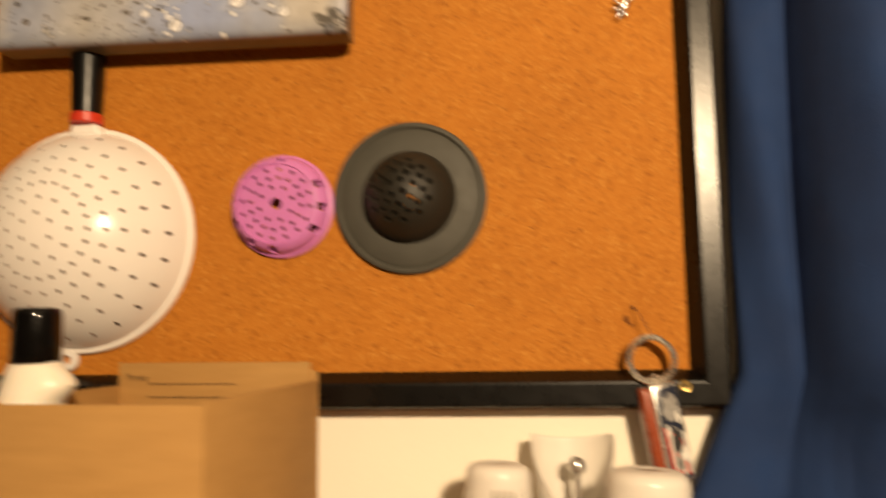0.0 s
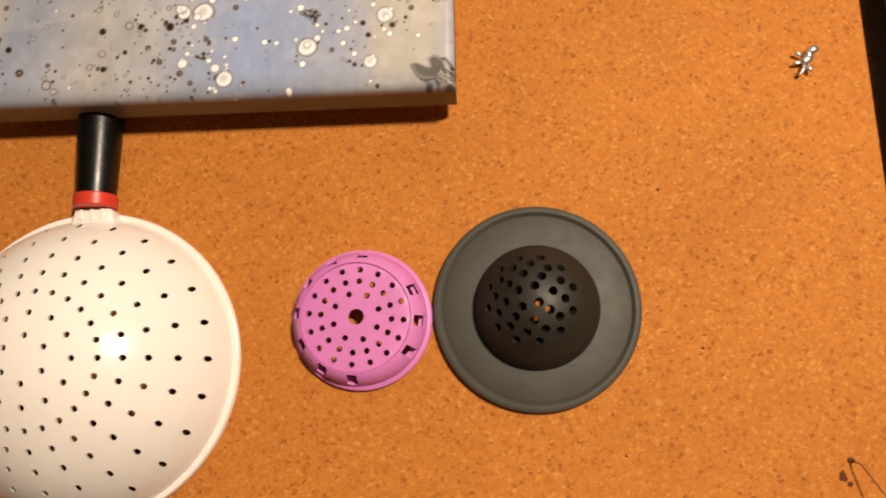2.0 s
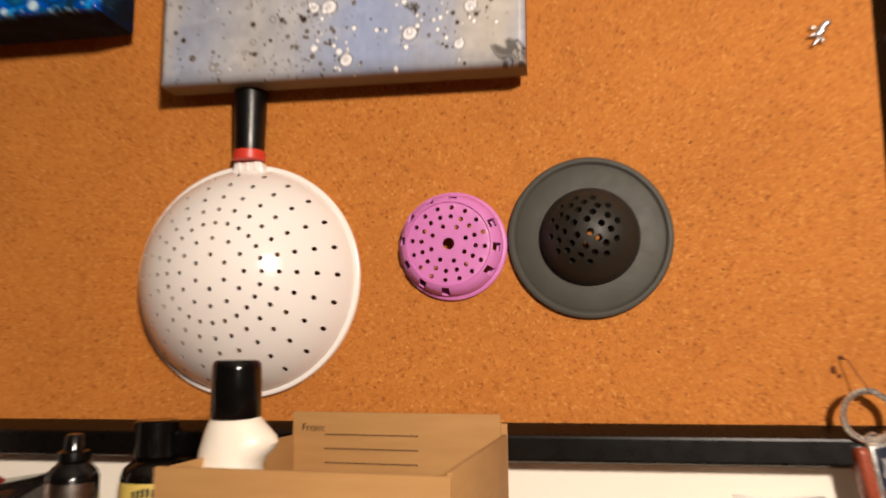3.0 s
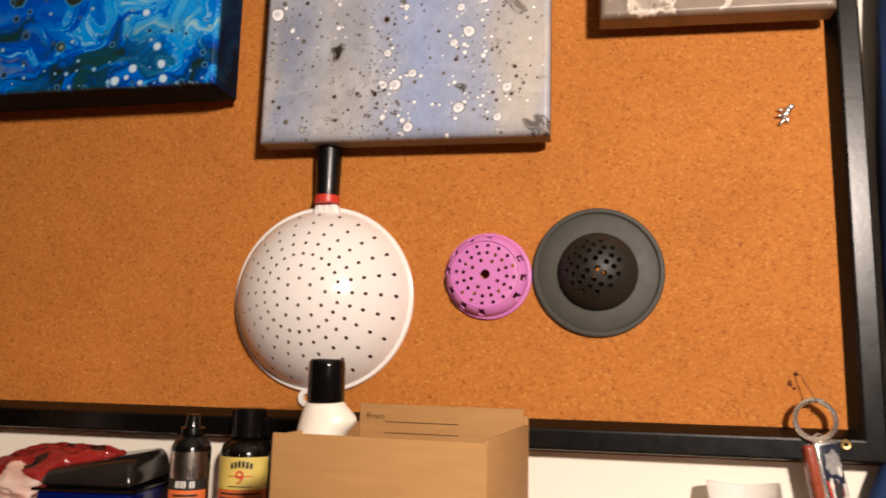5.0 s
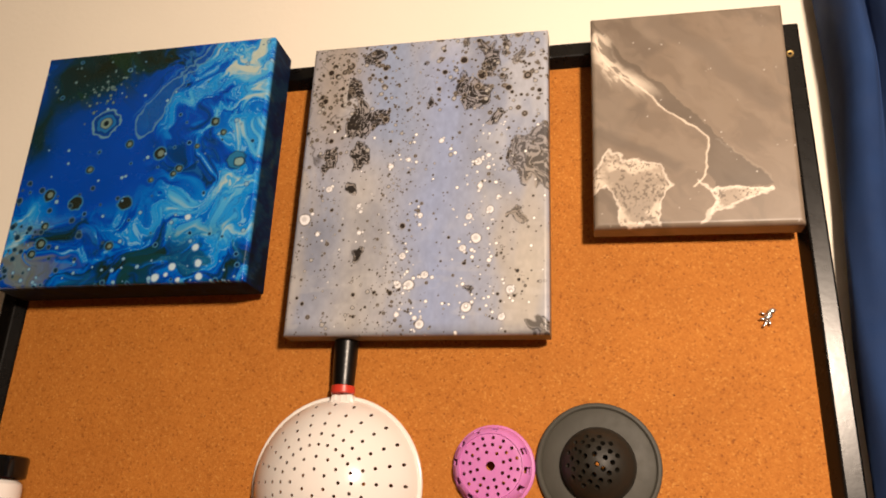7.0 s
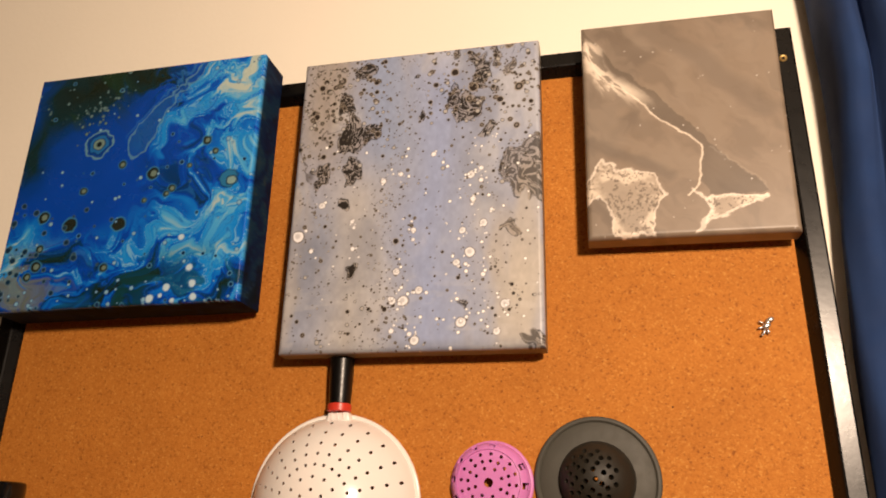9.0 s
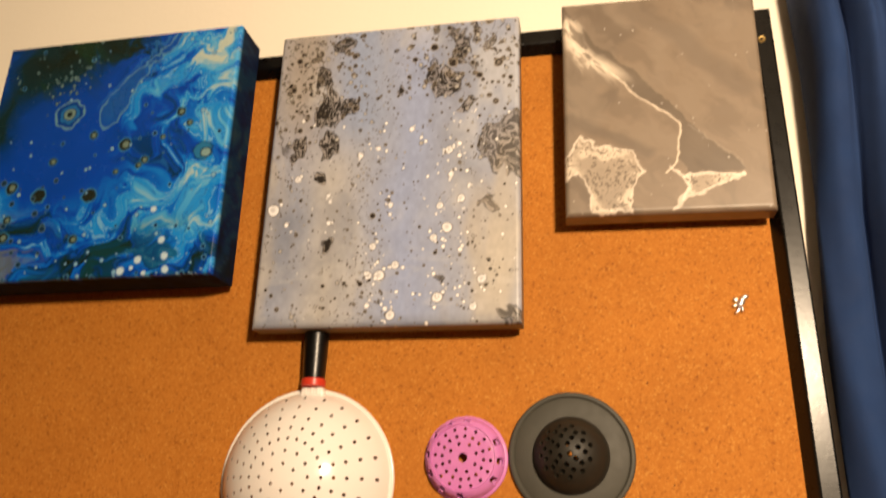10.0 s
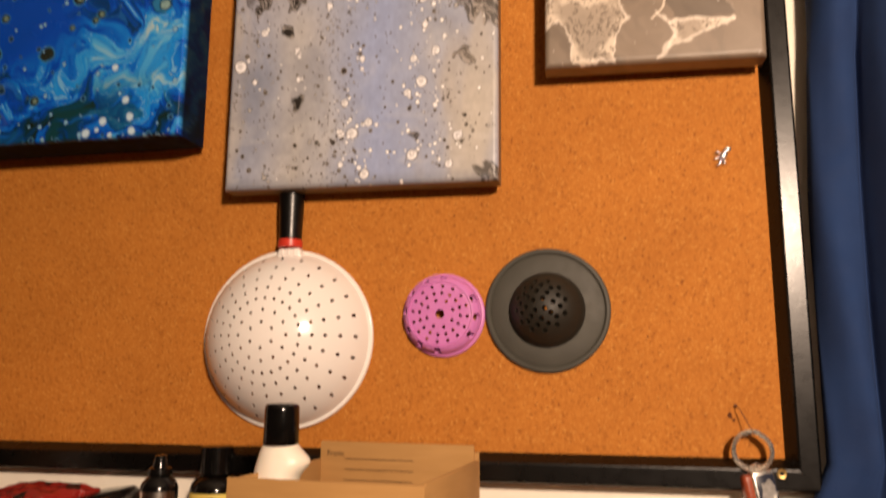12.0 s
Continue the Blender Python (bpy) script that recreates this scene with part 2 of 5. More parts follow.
def lathe(profile, seg=48, closed=False, m=None):
    """Turns (radius, height) points round z."""
    b = bmesh.new()
    rings = []
    for r, h in profile:
        if r < 1e-6:
            rings.append([b.verts.new((0, 0, h))])
        else:
            rings.append([b.verts.new((r * math.cos(2 * math.pi * k / seg), r * math.sin(2 * math.pi * k / seg), h)) for k in range(seg)])
    pairs = list(zip(rings, rings[1:])) + ([(rings[-1], rings[0])] if closed else [])
    for p, q in pairs:
        for k in range(seg):
            j = (k + 1) % seg
            if len(p) == 1 and len(q) == 1:
                continue
            if len(p) == 1:
                b.faces.new((p[0], q[k], q[j]))
            elif len(q) == 1:
                b.faces.new((p[k], p[j], q[0]))
            else:
                b.faces.new((p[k], p[j], q[j], q[k]))
    if m:
        bmesh.ops.transform(b, matrix=m, verts=b.verts)
    return b


def tube(points, radius, seg=8, closed=False):
    """A round wire along points."""
    b = bmesh.new()
    pts = [Vector(p) for p in points]
    n = len(pts)
    rings = []
    for i, p in enumerate(pts):
        a = pts[(i - 1) % n] if closed or i > 0 else p
        c = pts[(i + 1) % n] if closed or i < n - 1 else p
        d = (c - a).normalized()
        side = d.cross(Vector((0.13, 0.31, 0.94))).normalized()
        up = d.cross(side)
        rings.append([b.verts.new(p + radius * (math.cos(2 * math.pi * k / seg) * side + math.sin(2 * math.pi * k / seg) * up)) for k in range(seg)])
    for i in range(n if closed else n - 1):
        p, q = rings[i], rings[(i + 1) % n]
        for k in range(seg):
            j = (k + 1) % seg
            b.faces.new((p[k], p[j], q[j], q[k]))
    if not closed:
        b.faces.new(rings[0][::-1])
        b.faces.new(rings[-1])
    return b


def pierced(radius, holes, rise, step, hole_seg=10, radii=()):
    """A disc with round holes cut through it, lifted by rise(x, y) -> place. holes: (x, y, radius or half sizes)."""
    from mathutils.geometry import delaunay_2d_cdt
    pts, edges = [], []

    def loop(ring):
        s = len(pts)
        pts.extend(Vector(p) for p in ring)
        edges.extend((s + k, s + (k + 1) % len(ring)) for k in range(len(ring)))

    outer = 96
    loop([(radius * math.cos(2 * math.pi * k / outer), radius * math.sin(2 * math.pi * k / outer)) for k in range(outer)])
    for x, y, r in holes:
        loop([(x + r * math.cos(2 * math.pi * k / hole_seg), y + r * math.sin(2 * math.pi * k / hole_seg)) for k in range(hole_seg)])
    for i, rr in enumerate(radii or [k * step for k in range(1, int(radius / step))]):
        c = max(6, int(2 * math.pi * rr / step))
        for k in range(c):
            a = 2 * math.pi * (k + 0.5 * (i % 2)) / c
            x, y = rr * math.cos(a), rr * math.sin(a)
            if all((x - hx) ** 2 + (y - hy) ** 2 > (hr * 1.35) ** 2 for hx, hy, hr in holes):
                pts.append(Vector((x, y)))
    vs, _, fs, _, _, _ = delaunay_2d_cdt(pts, edges, [], 0, 1e-7)
    b = bmesh.new()
    bv = [b.verts.new(rise(v.x, v.y)) for v in vs]
    for f in fs:
        cx, cy = sum(vs[i].x for i in f) / len(f), sum(vs[i].y for i in f) / len(f)
        if any((cx - hx) ** 2 + (cy - hy) ** 2 < (hr * 0.97) ** 2 for hx, hy, hr in holes):
            continue
        b.faces.new([bv[i] for i in f])
    bmesh.ops.delete(b, geom=[v for v in b.verts if not v.link_faces], context="VERTS")
    return b


def shell(b, depth, axis=None):
    """Gives an open surface a thickness, with crisp rims round its holes."""
    b.normal_update()
    axis = axis and Vector(axis)
    out = bmesh.new()
    top, low = {}, {}
    for v in b.verts:
        top[v] = out.verts.new(v.co)
        low[v] = out.verts.new(v.co - (axis or v.normal) * depth)
    for f in b.faces:
        out.faces.new([top[v] for v in f.verts])
        out.faces.new([low[v] for v in reversed(f.verts)])
    rim_a, rim_b = {}, {}
    for e in b.edges:
        if len(e.link_faces) == 1:
            for v in e.verts:
                if v not in rim_a:
                    rim_a[v], rim_b[v] = out.verts.new(v.co), out.verts.new(v.co - (axis or v.normal) * depth)
            p, q = e.verts
            out.faces.new((rim_a[p], rim_a[q], rim_b[q], rim_b[p]))
    b.free()
    return out


def thicken(ob, depth, offset=-1.0):
    mod = ob.modifiers.new("thickness", "SOLIDIFY")
    mod.thickness, mod.offset = depth, offset
    return ob


def lettering(name, text, size, m, mat, parent):
    cu = bpy.data.curves.new(name, "FONT")
    cu.body, cu.size, cu.extrude = text, size, 0.00008
    tmp = bpy.data.objects.new(name, cu)
    scene.collection.objects.link(tmp)
    bpy.context.view_layer.update()
    me = bpy.data.meshes.new_from_object(tmp.evaluated_get(bpy.context.evaluated_depsgraph_get()))
    bpy.data.objects.remove(tmp)
    me.name = name
    me.materials.clear()
    me.materials.append(mat)
    ob = new(name, me)
    ob.parent = parent
    ob.matrix_basis = m
    return ob


# ---- the room ----
def slab(name, lo, hi, mat, label, category="wall"):
    ob = link(name, cuboid(lo[0], hi[0], lo[1], hi[1], lo[2], hi[2]), mat, smooth=False)
    return tagged(ob, label, category, kind="structure")


WALL_Y = 0.010
slab("wall_north", (-2.2, WALL_Y, 0), (2.0, WALL_Y + 0.12, 2.45), WALL, "cream painted wall behind the cork board")
# three unseen walls added to close the room, kept dark against bounce
slab("wall_south", (-2.2, -3.12, 0), (2.0, -3.0, 2.45), LOW_BOUNCE_WALL, "unseen added room wall, dark brown to cut bounced light")
slab("wall_west", (-2.32, -3.12, 0), (-2.2, WALL_Y + 0.12, 2.45), LOW_BOUNCE_WALL, "unseen added room wall, dark brown to cut bounced light")
slab("wall_east", (2.0, -3.12, 0), (2.12, WALL_Y + 0.12, 2.45), LOW_BOUNCE_WALL, "unseen added room wall, dark brown to cut bounced light")
slab("floor", (-2.32, -3.12, -0.1), (2.12, 0.13, 0), FLOOR_WOOD, "brown wooden floor of the room", "floor")
# added ceiling, out of view; its dull tone limits the fill from above
slab("ceiling", (-2.32, -3.12, 2.45), (2.12, 0.13, 2.55), LOW_BOUNCE_CEILING, "unseen added ceiling, beige dulled to cut bounced light", "ceiling")

# ---- dresser that carries the small things ----
TOP_Z = 1.075
dresser = thing("dresser", pose(-0.15, -0.20, 0), "brown wooden dresser against the cream wall", "dresser")
part("body", cuboid(-0.58, 0.58, -0.19, 0.20, 0.0, TOP_Z - 0.025, 0.003), BROWN_WOOD, dresser)
part("top", cuboid(-0.60, 0.60, -0.205, 0.205, TOP_Z - 0.025, TOP_Z, 0.004), BROWN_WOOD, dresser)
for k in range(4):
    d = part("drawer", cuboid(-0.55, 0.55, -0.205, -0.19, 0.05 + k * 0.245, 0.27 + k * 0.245, 0.004), BROWN_WOOD, dresser)
    for x in (-0.3, 0.3):
        part("knob", lathe([(0, 0.022), (0.012, 0.02), (0.014, 0.014), (0.006, 0.008), (0.006, 0)], 20, m=pose(x, -0.205, 0.16 + k * 0.245, 90)), BRASS, d)

# ---- cork board ----
X0, X1, Z0, Z1 = -0.4189, 0.2226, 1.2058, 1.6279
RAIL = 0.019
CX, CZ = (X0 + X1) / 2, (Z0 + Z1) / 2
HW, HH = (X1 - X0) / 2, (Z1 - Z0) / 2
board = thing("cork_board", pose(CX, 0, CZ, 90), "wide cork pin board in a black wooden frame on the wall", "pin board")
part("cork_panel", cuboid(-HW - 0.004, HW + 0.004, -HH - 0.004, HH + 0.004, -0.006, 0.0), CORK, board, "orange-brown granulated cork sheet", False)
part("backing", cuboid(-HW - RAIL - 0.0022, HW + RAIL + 0.0005, -HH - RAIL - 0.0026, HH + RAIL, -0.0098, -0.0068), HARDBOARD, board, "thin brown hardboard back", False)


def rail(half):
    prof = [(0.0, -0.0062), (0.0, 0.0008), (0.0008, 0.0022), (0.0048, 0.0086), (0.0056, 0.0097), (0.0068, 0.0101), (0.0172, 0.0101), (0.0184, 0.0095), (0.019, 0.0082), (0.019, -0.0062)]
    b = bmesh.new()
    ends = [[b.verts.new((s * (half + o), -o, h)) for o, h in prof] for s in (-1, 1)]
    n = len(prof)
    for k in range(n):
        j = (k + 1) % n
        b.faces.new((ends[0][k], ends[1][k], ends[1][j], ends[0][j]))
    b.faces.new(ends[0])
    b.faces.new(ends[1][::-1])
    return b


for half, m in ((HW, pose(0, -HH, 0)), (HW, pose(0, HH, 0, 0, 0, 180)), (HH, pose(HW, 0, 0, 0, 0, 90)), (HH, pose(-HW, 0, 0, 0, 0, -90))):
    r = part("frame_rail", rail(half), BLACK_WOOD, board, "black painted wooden frame rail", False)
    r.matrix_basis = m


def screw_head():
    b = lathe([(0.0, -0.0006), (0.0011, -0.0005), (0.0014, 0.0006), (0.0026, 0.0008), (0.0031, 0.0004), (0.0032, 0)], 24)
    return b


for x, z in ((0.2323, 1.6181), (0.2178, 1.1976), (-0.4285, 1.6181), (-0.4285, 1.1976)):
    s = part("corner_screw", screw_head(), BRASS, board, "small brass screw in the frame corner")
    s.matrix_basis = pose(x - CX, z - CZ, 0.0101, 0, 0, 30)


def torn_pit(r, seed):
    rnd = random.Random(seed)
    b = bmesh.new()
    c = b.verts.new((0, 0, 0.0006))
    ring = [b.verts.new((r * rnd.uniform(0.6, 1.3) * math.cos(k * math.pi / 6), r * rnd.uniform(0.6, 1.3) * math.sin(k * math.pi / 6), 0.0001)) for k in range(12)]
    for k in range(12):
        b.faces.new((c, ring[k], ring[(k + 1) % 12]))
    return b


for x, z, r in ((0.1905, 1.2325, 0.0021), (0.193, 1.2296, 0.0012), (0.0075, 1.3725, 0.0006), (0.128, 1.352, 0.0007), (0.141, 1.284, 0.0006), (-0.232, 1.334, 0.0006), (-0.043, 1.224, 0.0006), (0.107, 1.242, 0.0006)):
    p = part("torn_cork", torn_pit(r, int(x * 1e4)), DENT, board, "dark torn spot in the cork")
    p.matrix_basis = pose(x - CX, z - CZ, 0)

# ---- poured paintings ----
def value_noise(x, y, seed):
    tab = np.random.RandomState(seed).rand(256, 256)
    xi, yi = np.floor(x).astype(int), np.floor(y).astype(int)
    fx, fy = x - xi, y - yi
    fx, fy = fx * fx * (3 - 2 * fx), fy * fy * (3 - 2 * fy)
    a, b = tab[xi % 256, yi % 256], tab[(xi + 1) % 256, yi % 256]
    c, d = tab[xi % 256, (yi + 1) % 256], tab[(xi + 1) % 256, (yi + 1) % 256]
    return (a * (1 - fx) + b * fx) * (1 - fy) + (c * (1 - fx) + d * fx) * fy


def cloud(x, y, seed, octaves=4):
    total, amp, out = 0.0, 1.0, 0.0
    for k in range(octaves):
        out = out + amp * value_noise(x * 2 ** k + 7.3 * k, y * 2 ** k + 3.1 * k, seed + k)
        total += amp
        amp *= 0.55
    return out / total


def step(a, b, x):
    t = np.clip((x - a) / (b - a), 0, 1)
    return t * t * (3 - 2 * t)


def lay(col, c, fac):
    """Lays the paint c, in screen values, over col."""
    return col * (1 - fac[..., None]) + np.array(lin(c)) * fac[..., None]


def near_line(x, y, pts):
    best = np.full(x.shape, 9.0)
    for (ax, ay), (bx, by) in zip(pts, pts[1:]):
        dx, dy = bx - ax, by - ay
        t = np.clip(((x - ax) * dx + (y - ay) * dy) / (dx * dx + dy * dy), 0, 1)
        best = np.minimum(best, np.hypot(x - ax - t * dx, y - ay - t * dy))
    return best


def inside(x, y, poly):
    odd = np.zeros(x.shape, bool)
    for (ax, ay), (bx, by) in zip(poly, poly[1:] + poly[:1]):
        if ay != by:
            odd ^= ((ay > y) != (by > y)) & (x < (bx - ax) * (y - ay) / (by - ay) + ax)
    return odd


def aspect(pts, k):
    return [(p[0], p[1] * k, *p[2:]) for p in pts]


INK = [(0.20, 0.82, 0.039), (0.22, 0.71, 0.053), (0.30, 0.70, 0.042), (0.12, 0.59, 0.025), (0.10, 0.56, 0.014), (0.28, 0.93, 0.035), (0.16, 0.90, 0.017), (0.76, 0.90, 0.035), (0.73, 0.95, 0.025), (0.81, 0.96, 0.025), (0.69, 0.75, 0.030), (0.65, 0.80, 0.035), (0.73, 0.79, 0.028), (0.79, 0.69, 0.021), (0.90, 0.54, 0.053), (0.97, 0.51, 0.042), (0.97, 0.60, 0.035), (0.91, 0.36, 0.025), (0.65, 0.99, 0.025), (0.90, 0.93, 0.021), (0.81, 0.84, 0.021), (0.23, 0.47, 0.019), (0.25, 0.56, 0.028), (0.28, 0.59, 0.035), (0.26, 0.24, 0.021), (0.97, 0.03, 0.039), (0.73, 0.13, 0.014), (0.49, 0.90, 0.012), (0.52, 0.77, 0.014), (0.35, 0.89, 0.011)]
CELLS = [(0.58, 0.62, 0.011), (0.38, 0.54, 0.012), (0.45, 0.56, 0.010), (0.73, 0.54, 0.015), (0.77, 0.56, 0.010), (0.77, 0.52, 0.010), (0.74, 0.46, 0.012), (0.78, 0.38, 0.017), (0.70, 0.36, 0.014), (0.73, 0.29, 0.021), (0.68, 0.26, 0.015), (0.51, 0.37, 0.012), (0.51, 0.34, 0.008), (0.45, 0.24, 0.014), (0.48, 0.15, 0.022), (0.44, 0.15, 0.015), (0.54, 0.18, 0.015), (0.53, 0.03, 0.019), (0.70, 0.08, 0.021), (0.44, 0.06, 0.011), (0.51, 0.05, 0.010), (0.26, 0.41, 0.010), (0.27, 0.39, 0.008), (0.04, 0.37, 0.025), (0.86, 0.13, 0.017), (0.83, 0.05, 0.014), (0.13, 0.47, 0.014), (0.10, 0.32, 0.011), (0.27, 0.32, 0.010), (0.78, 0.22, 0.011)]
RINGS = [(0.27, 0.33, 0.034), (0.48, 0.32, 0.034), (0.33, 0.67, 0.054), (0.30, 0.47, 0.020), (0.68, 0.45, 0.019), (0.66, 0.43, 0.016), (0.59, 0.52, 0.029), (0.80, 0.64, 0.023), (0.91, 0.47, 0.042), (0.16, 0.17, 0.026), (0.16, 0.24, 0.020), (0.45, 0.15, 0.020), (0.84, 0.59, 0.017), (0.45, 0.57, 0.020), (0.74, 0.54, 0.014), (0.57, 0.41, 0.014), (0.15, 0.37, 0.029), (0.13, 0.13, 0.021)]
BUBBLES = [(0.66, 0.02, 0.021), (0.70, 0.03, 0.011), (0.72, 0.06, 0.020), (0.82, 0.07, 0.019), (0.83, 0.02, 0.019), (0.75, 0.01, 0.013), (0.80, 0.13, 0.017), (0.75, 0.25, 0.017)]
VEIN_A = [(0.03, 0.92), (0.07, 0.79), (0.14, 0.70), (0.25, 0.64), (0.37, 0.51), (0.52, 0.43), (0.58, 0.37), (0.54, 0.22), (0.50, 0.17)]
VEIN_B = [(0.51, 0.20), (0.59, 0.16), (0.72, 0.15), (0.85, 0.15)]
VEIN_C = [(0.61, 0.15), (0.61, 0.08), (0.56, 0.05), (0.53, 0.01)]
VEIN_D = [(0.62, 0.37), (0.74, 0.29), (0.86, 0.18)]
LACE_A = [(0.09, 0.36), (0.17, 0.30), (0.35, 0.27), (0.39, 0.18), (0.33, 0.08), (0.32, 0.01), (0.14, 0.01), (0.13, 0.12), (0.06, 0.19), (-0.00, 0.15), (0.00, 0.22)]
LACE_B = [(0.59, 0.16), (0.85, 0.15), (0.74, 0.11), (0.66, 0.08), (0.58, 0.05), (0.61, 0.10)]
BAND = [(0.02, 0.97), (0.24, 0.74), (0.45, 0.56), (0.62, 0.39), (0.74, 0.28), (0.87, 0.17), (0.72, 0.16), (0.60, 0.17), (0.55, 0.24), (0.58, 0.37), (0.52, 0.43), (0.37, 0.51), (0.25, 0.64), (0.14, 0.70), (0.06, 0.82)]


def dots(col, x, y, spots, inner, edge, soft=0.0022, ring=0.35):
    """Round paint cells, each with a rim of another colour."""
    for cx, cy, r in spots:
        near = (np.abs(x - cx) < r * 1.9 + 0.01) & (np.abs(y - cy) < r * 1.9 + 0.01)
        if not near.any():
            continue
        xs, ys = x[near], y[near]
        wob = 1 + 0.28 * (value_noise(xs * 60 + cx * 91, ys * 60 + cy * 57, 5) - 0.5)
        d = np.hypot(xs - cx, ys - cy) / wob
        c = col[near]
        c = lay(c, edge, 0.85 * (1 - step(r * (1 + ring) - soft, r * (1 + ring) + soft, d)))
        c = lay(c, inner, 1 - step(r - soft, r + soft, d))
        col[near] = c
    return col


def storm_paint(u, v):
    """Grey and steel-blue pour with ink wisps and pale cells."""
    k = 1.25
    x, y = u, v * k
    wx, wy = cloud(x * 3, y * 2, 11), cloud(x * 3, y * 2, 21)
    xs = x + 0.16 * (wx - 0.5)
    base = np.zeros((*u.shape, 3)) + np.array(lin((156, 152, 150)))
    base = lay(base, (128, 144, 176), step(0.36, 0.52, cloud(xs * 5.5, y * 0.7, 31)) * 0.55)
    base = lay(base, (134, 148, 184), np.exp(-((xs - 0.60) / 0.11) ** 2) * 0.62)
    base = lay(base, (130, 144, 172), np.exp(-((xs - 0.36) / 0.10) ** 2) * step(0.55, 0.9, y) * 0.8)
    base = lay(base, (148, 136, 120), np.exp(-((xs - 0.10) / 0.13) ** 2) * step(0.5, 1.0, y) * 0.75)
    base = lay(base, (174, 168, 158), np.exp(-((xs - 0.27) / 0.13) ** 2) * (1 - step(0.55, 0.85, y)) * 0.7)
    base = lay(base, (116, 124, 142), np.exp(-(((x - 0.10) / 0.16) ** 2 + ((y - 0.42) / 0.13) ** 2)) * 0.6)
    base = lay(base, (184, 174, 156), np.exp(-(((xs - 0.93) / 0.10) ** 2 + ((y - 0.22) / 0.26) ** 2)) * 0.55)
    base = lay(base, (190, 188, 184), step(0.55, 0.75, cloud(x * 5, y * 3.2, 41)) * 0.35)
    base = lay(base, (104, 108, 118), step(0.60, 0.78, cloud(x * 4 + 9, y * 2.4, 45)) * 0.35)
    base = lay(base, (116, 118, 124), step(0.06, 0.0, y) * 0.6)
    streak = cloud(x * 9 + 2 * wx, y * 26, 47, 3)
    base = lay(base, (190, 188, 184), step(0.56, 0.70, streak) * step(0.5, 0.1, y) * 0.16)
    grit = cloud(x * 70 + 3 * wx, y * 46, 49, 2)
    base = base * (0.90 + 0.20 * grit)[..., None]
    # ink wisps: dark curled sheets with tan threads inside
    qx, qy = x, y
    for amp, freq, seed in ((0.055, 9, 51), (0.030, 22, 57)):
        qx, qy = qx + amp * 2 * (cloud(qx * freq, qy * freq * 0.7, seed, 3) - 0.5), qy + amp * 2 * (cloud(qx * freq + 4, qy * freq * 0.7, seed + 10, 3) - 0.5)
    reach = np.zeros(u.shape)
    for cx, cy, r in aspect(INK, k):
        reach = np.maximum(reach, 1 - np.hypot((qx - cx) / (r * 1.30), (qy - cy) / (r * 1.75)))
    level = cloud(qx * 16, qy * 10, 71, 3)
    body = step(0.10, 0.20, reach + 1.3 * (level - 0.5)) * step(0.0, 0.05, reach)
    line = 0.5 + 0.5 * np.cos(2 * np.pi * (cloud(qx * 24, qy * 12, 75, 4) * 8 + reach * 1.5))
    base = lay(base, (134, 122, 106), body * 0.55)
    heavy = np.where(x < 0.5, 0.28, 0.42)
    base = lay(base, (20, 14, 9), body * step(heavy, heavy + 0.22, line + 0.35 * reach) * np.where(x < 0.85, 0.97, 0.72))
    rim = (1 - step(0.01, 0.05, np.abs(reach + 1.3 * (level - 0.5) - 0.10))) * step(0.0, 0.05, reach)
    base = lay(base, (22, 15, 10), rim * 0.85)
    # loose curls of ink over the top and down the edges
    curl = np.abs(cloud(qx * 11 + 3, qy * 7, 81, 2) - 0.5)
    zone = step(0.52, 0.64, cloud(x * 8 + 1, y * 6, 85, 2)) * np.maximum(step(0.95, 1.15, y), 0.7 * step(0.24, 0.10, x) * step(0.4, 0.6, y))
    base = lay(base, (34, 23, 15), (1 - step(0.008, 0.022, curl)) * zone * 0.85)
    # specks
    rnd = random.Random(4)
    specks, pale = [], []
    while len(specks) < 1800:
        a, b = rnd.random(), rnd.random() * k
        dens = 0.16 + 0.85 * math.exp(-((a - 0.42) / 0.07) ** 2) * (b < 0.95) + 0.45 * (b > 0.95) + 0.3 * math.exp(-((a - 0.8) / 0.1) ** 2) + 0.7 * math.exp(-((a - 0.36) / 0.12) ** 2 - ((b - 0.1) / 0.1) ** 2) + 0.3 * (a < 0.2)
        if rnd.random() < dens:
            specks.append((a, b, min(0.0016 + rnd.expovariate(1 / 0.0015), 0.011)))
    specks = [(a, b, r * (1.45 if b > 0.80 and (a < 0.40 or a > 0.55) else 0.85)) for a, b, r in specks]
    base = dots(base, x, y, specks[:1380], (32, 23, 17), (136, 126, 112), 0.0011, 0.3)
    base = dots(base, x, y, [(a, b, min(r * 1.1, 0.0075)) for a, b, r in specks[1480:]], (160, 156, 150), (58, 54, 52), 0.0012, 0.38)
    base = dots(base, x, y, [(a, b, r * 0.5) for a, b, r in specks[:1380:2] if r > 0.0042], (116, 108, 100), (70, 60, 52), 0.0012, 0.2)
    while len(pale) < 110:
        a, b = rnd.random(), rnd.random() * 0.85
        if rnd.random() < 0.12 + math.exp(-((a - 0.73) / 0.08) ** 2) + 0.6 * math.exp(-((a - 0.48) / 0.07) ** 2) * (b < 0.35):
            pale.append((a, b, rnd.uniform(0.002, 0.0065)))
    base = dots(base, x, y, pale, (232, 230, 226), (96, 90, 84), 0.0014, 0.3)
    cells = aspect(CELLS, k)
    base = dots(base, x, y, [(a, b, r * 0.85) for a, b, r in cells], (222, 220, 220), (86, 78, 72), 0.0026, 0.20)
    base = dots(base, x, y, [(a - 0.002, b + 0.002, r * 0.40) for a, b, r in cells if 0.0135 < r], (188, 186, 186), (206, 204, 202), 0.004, 0.3)
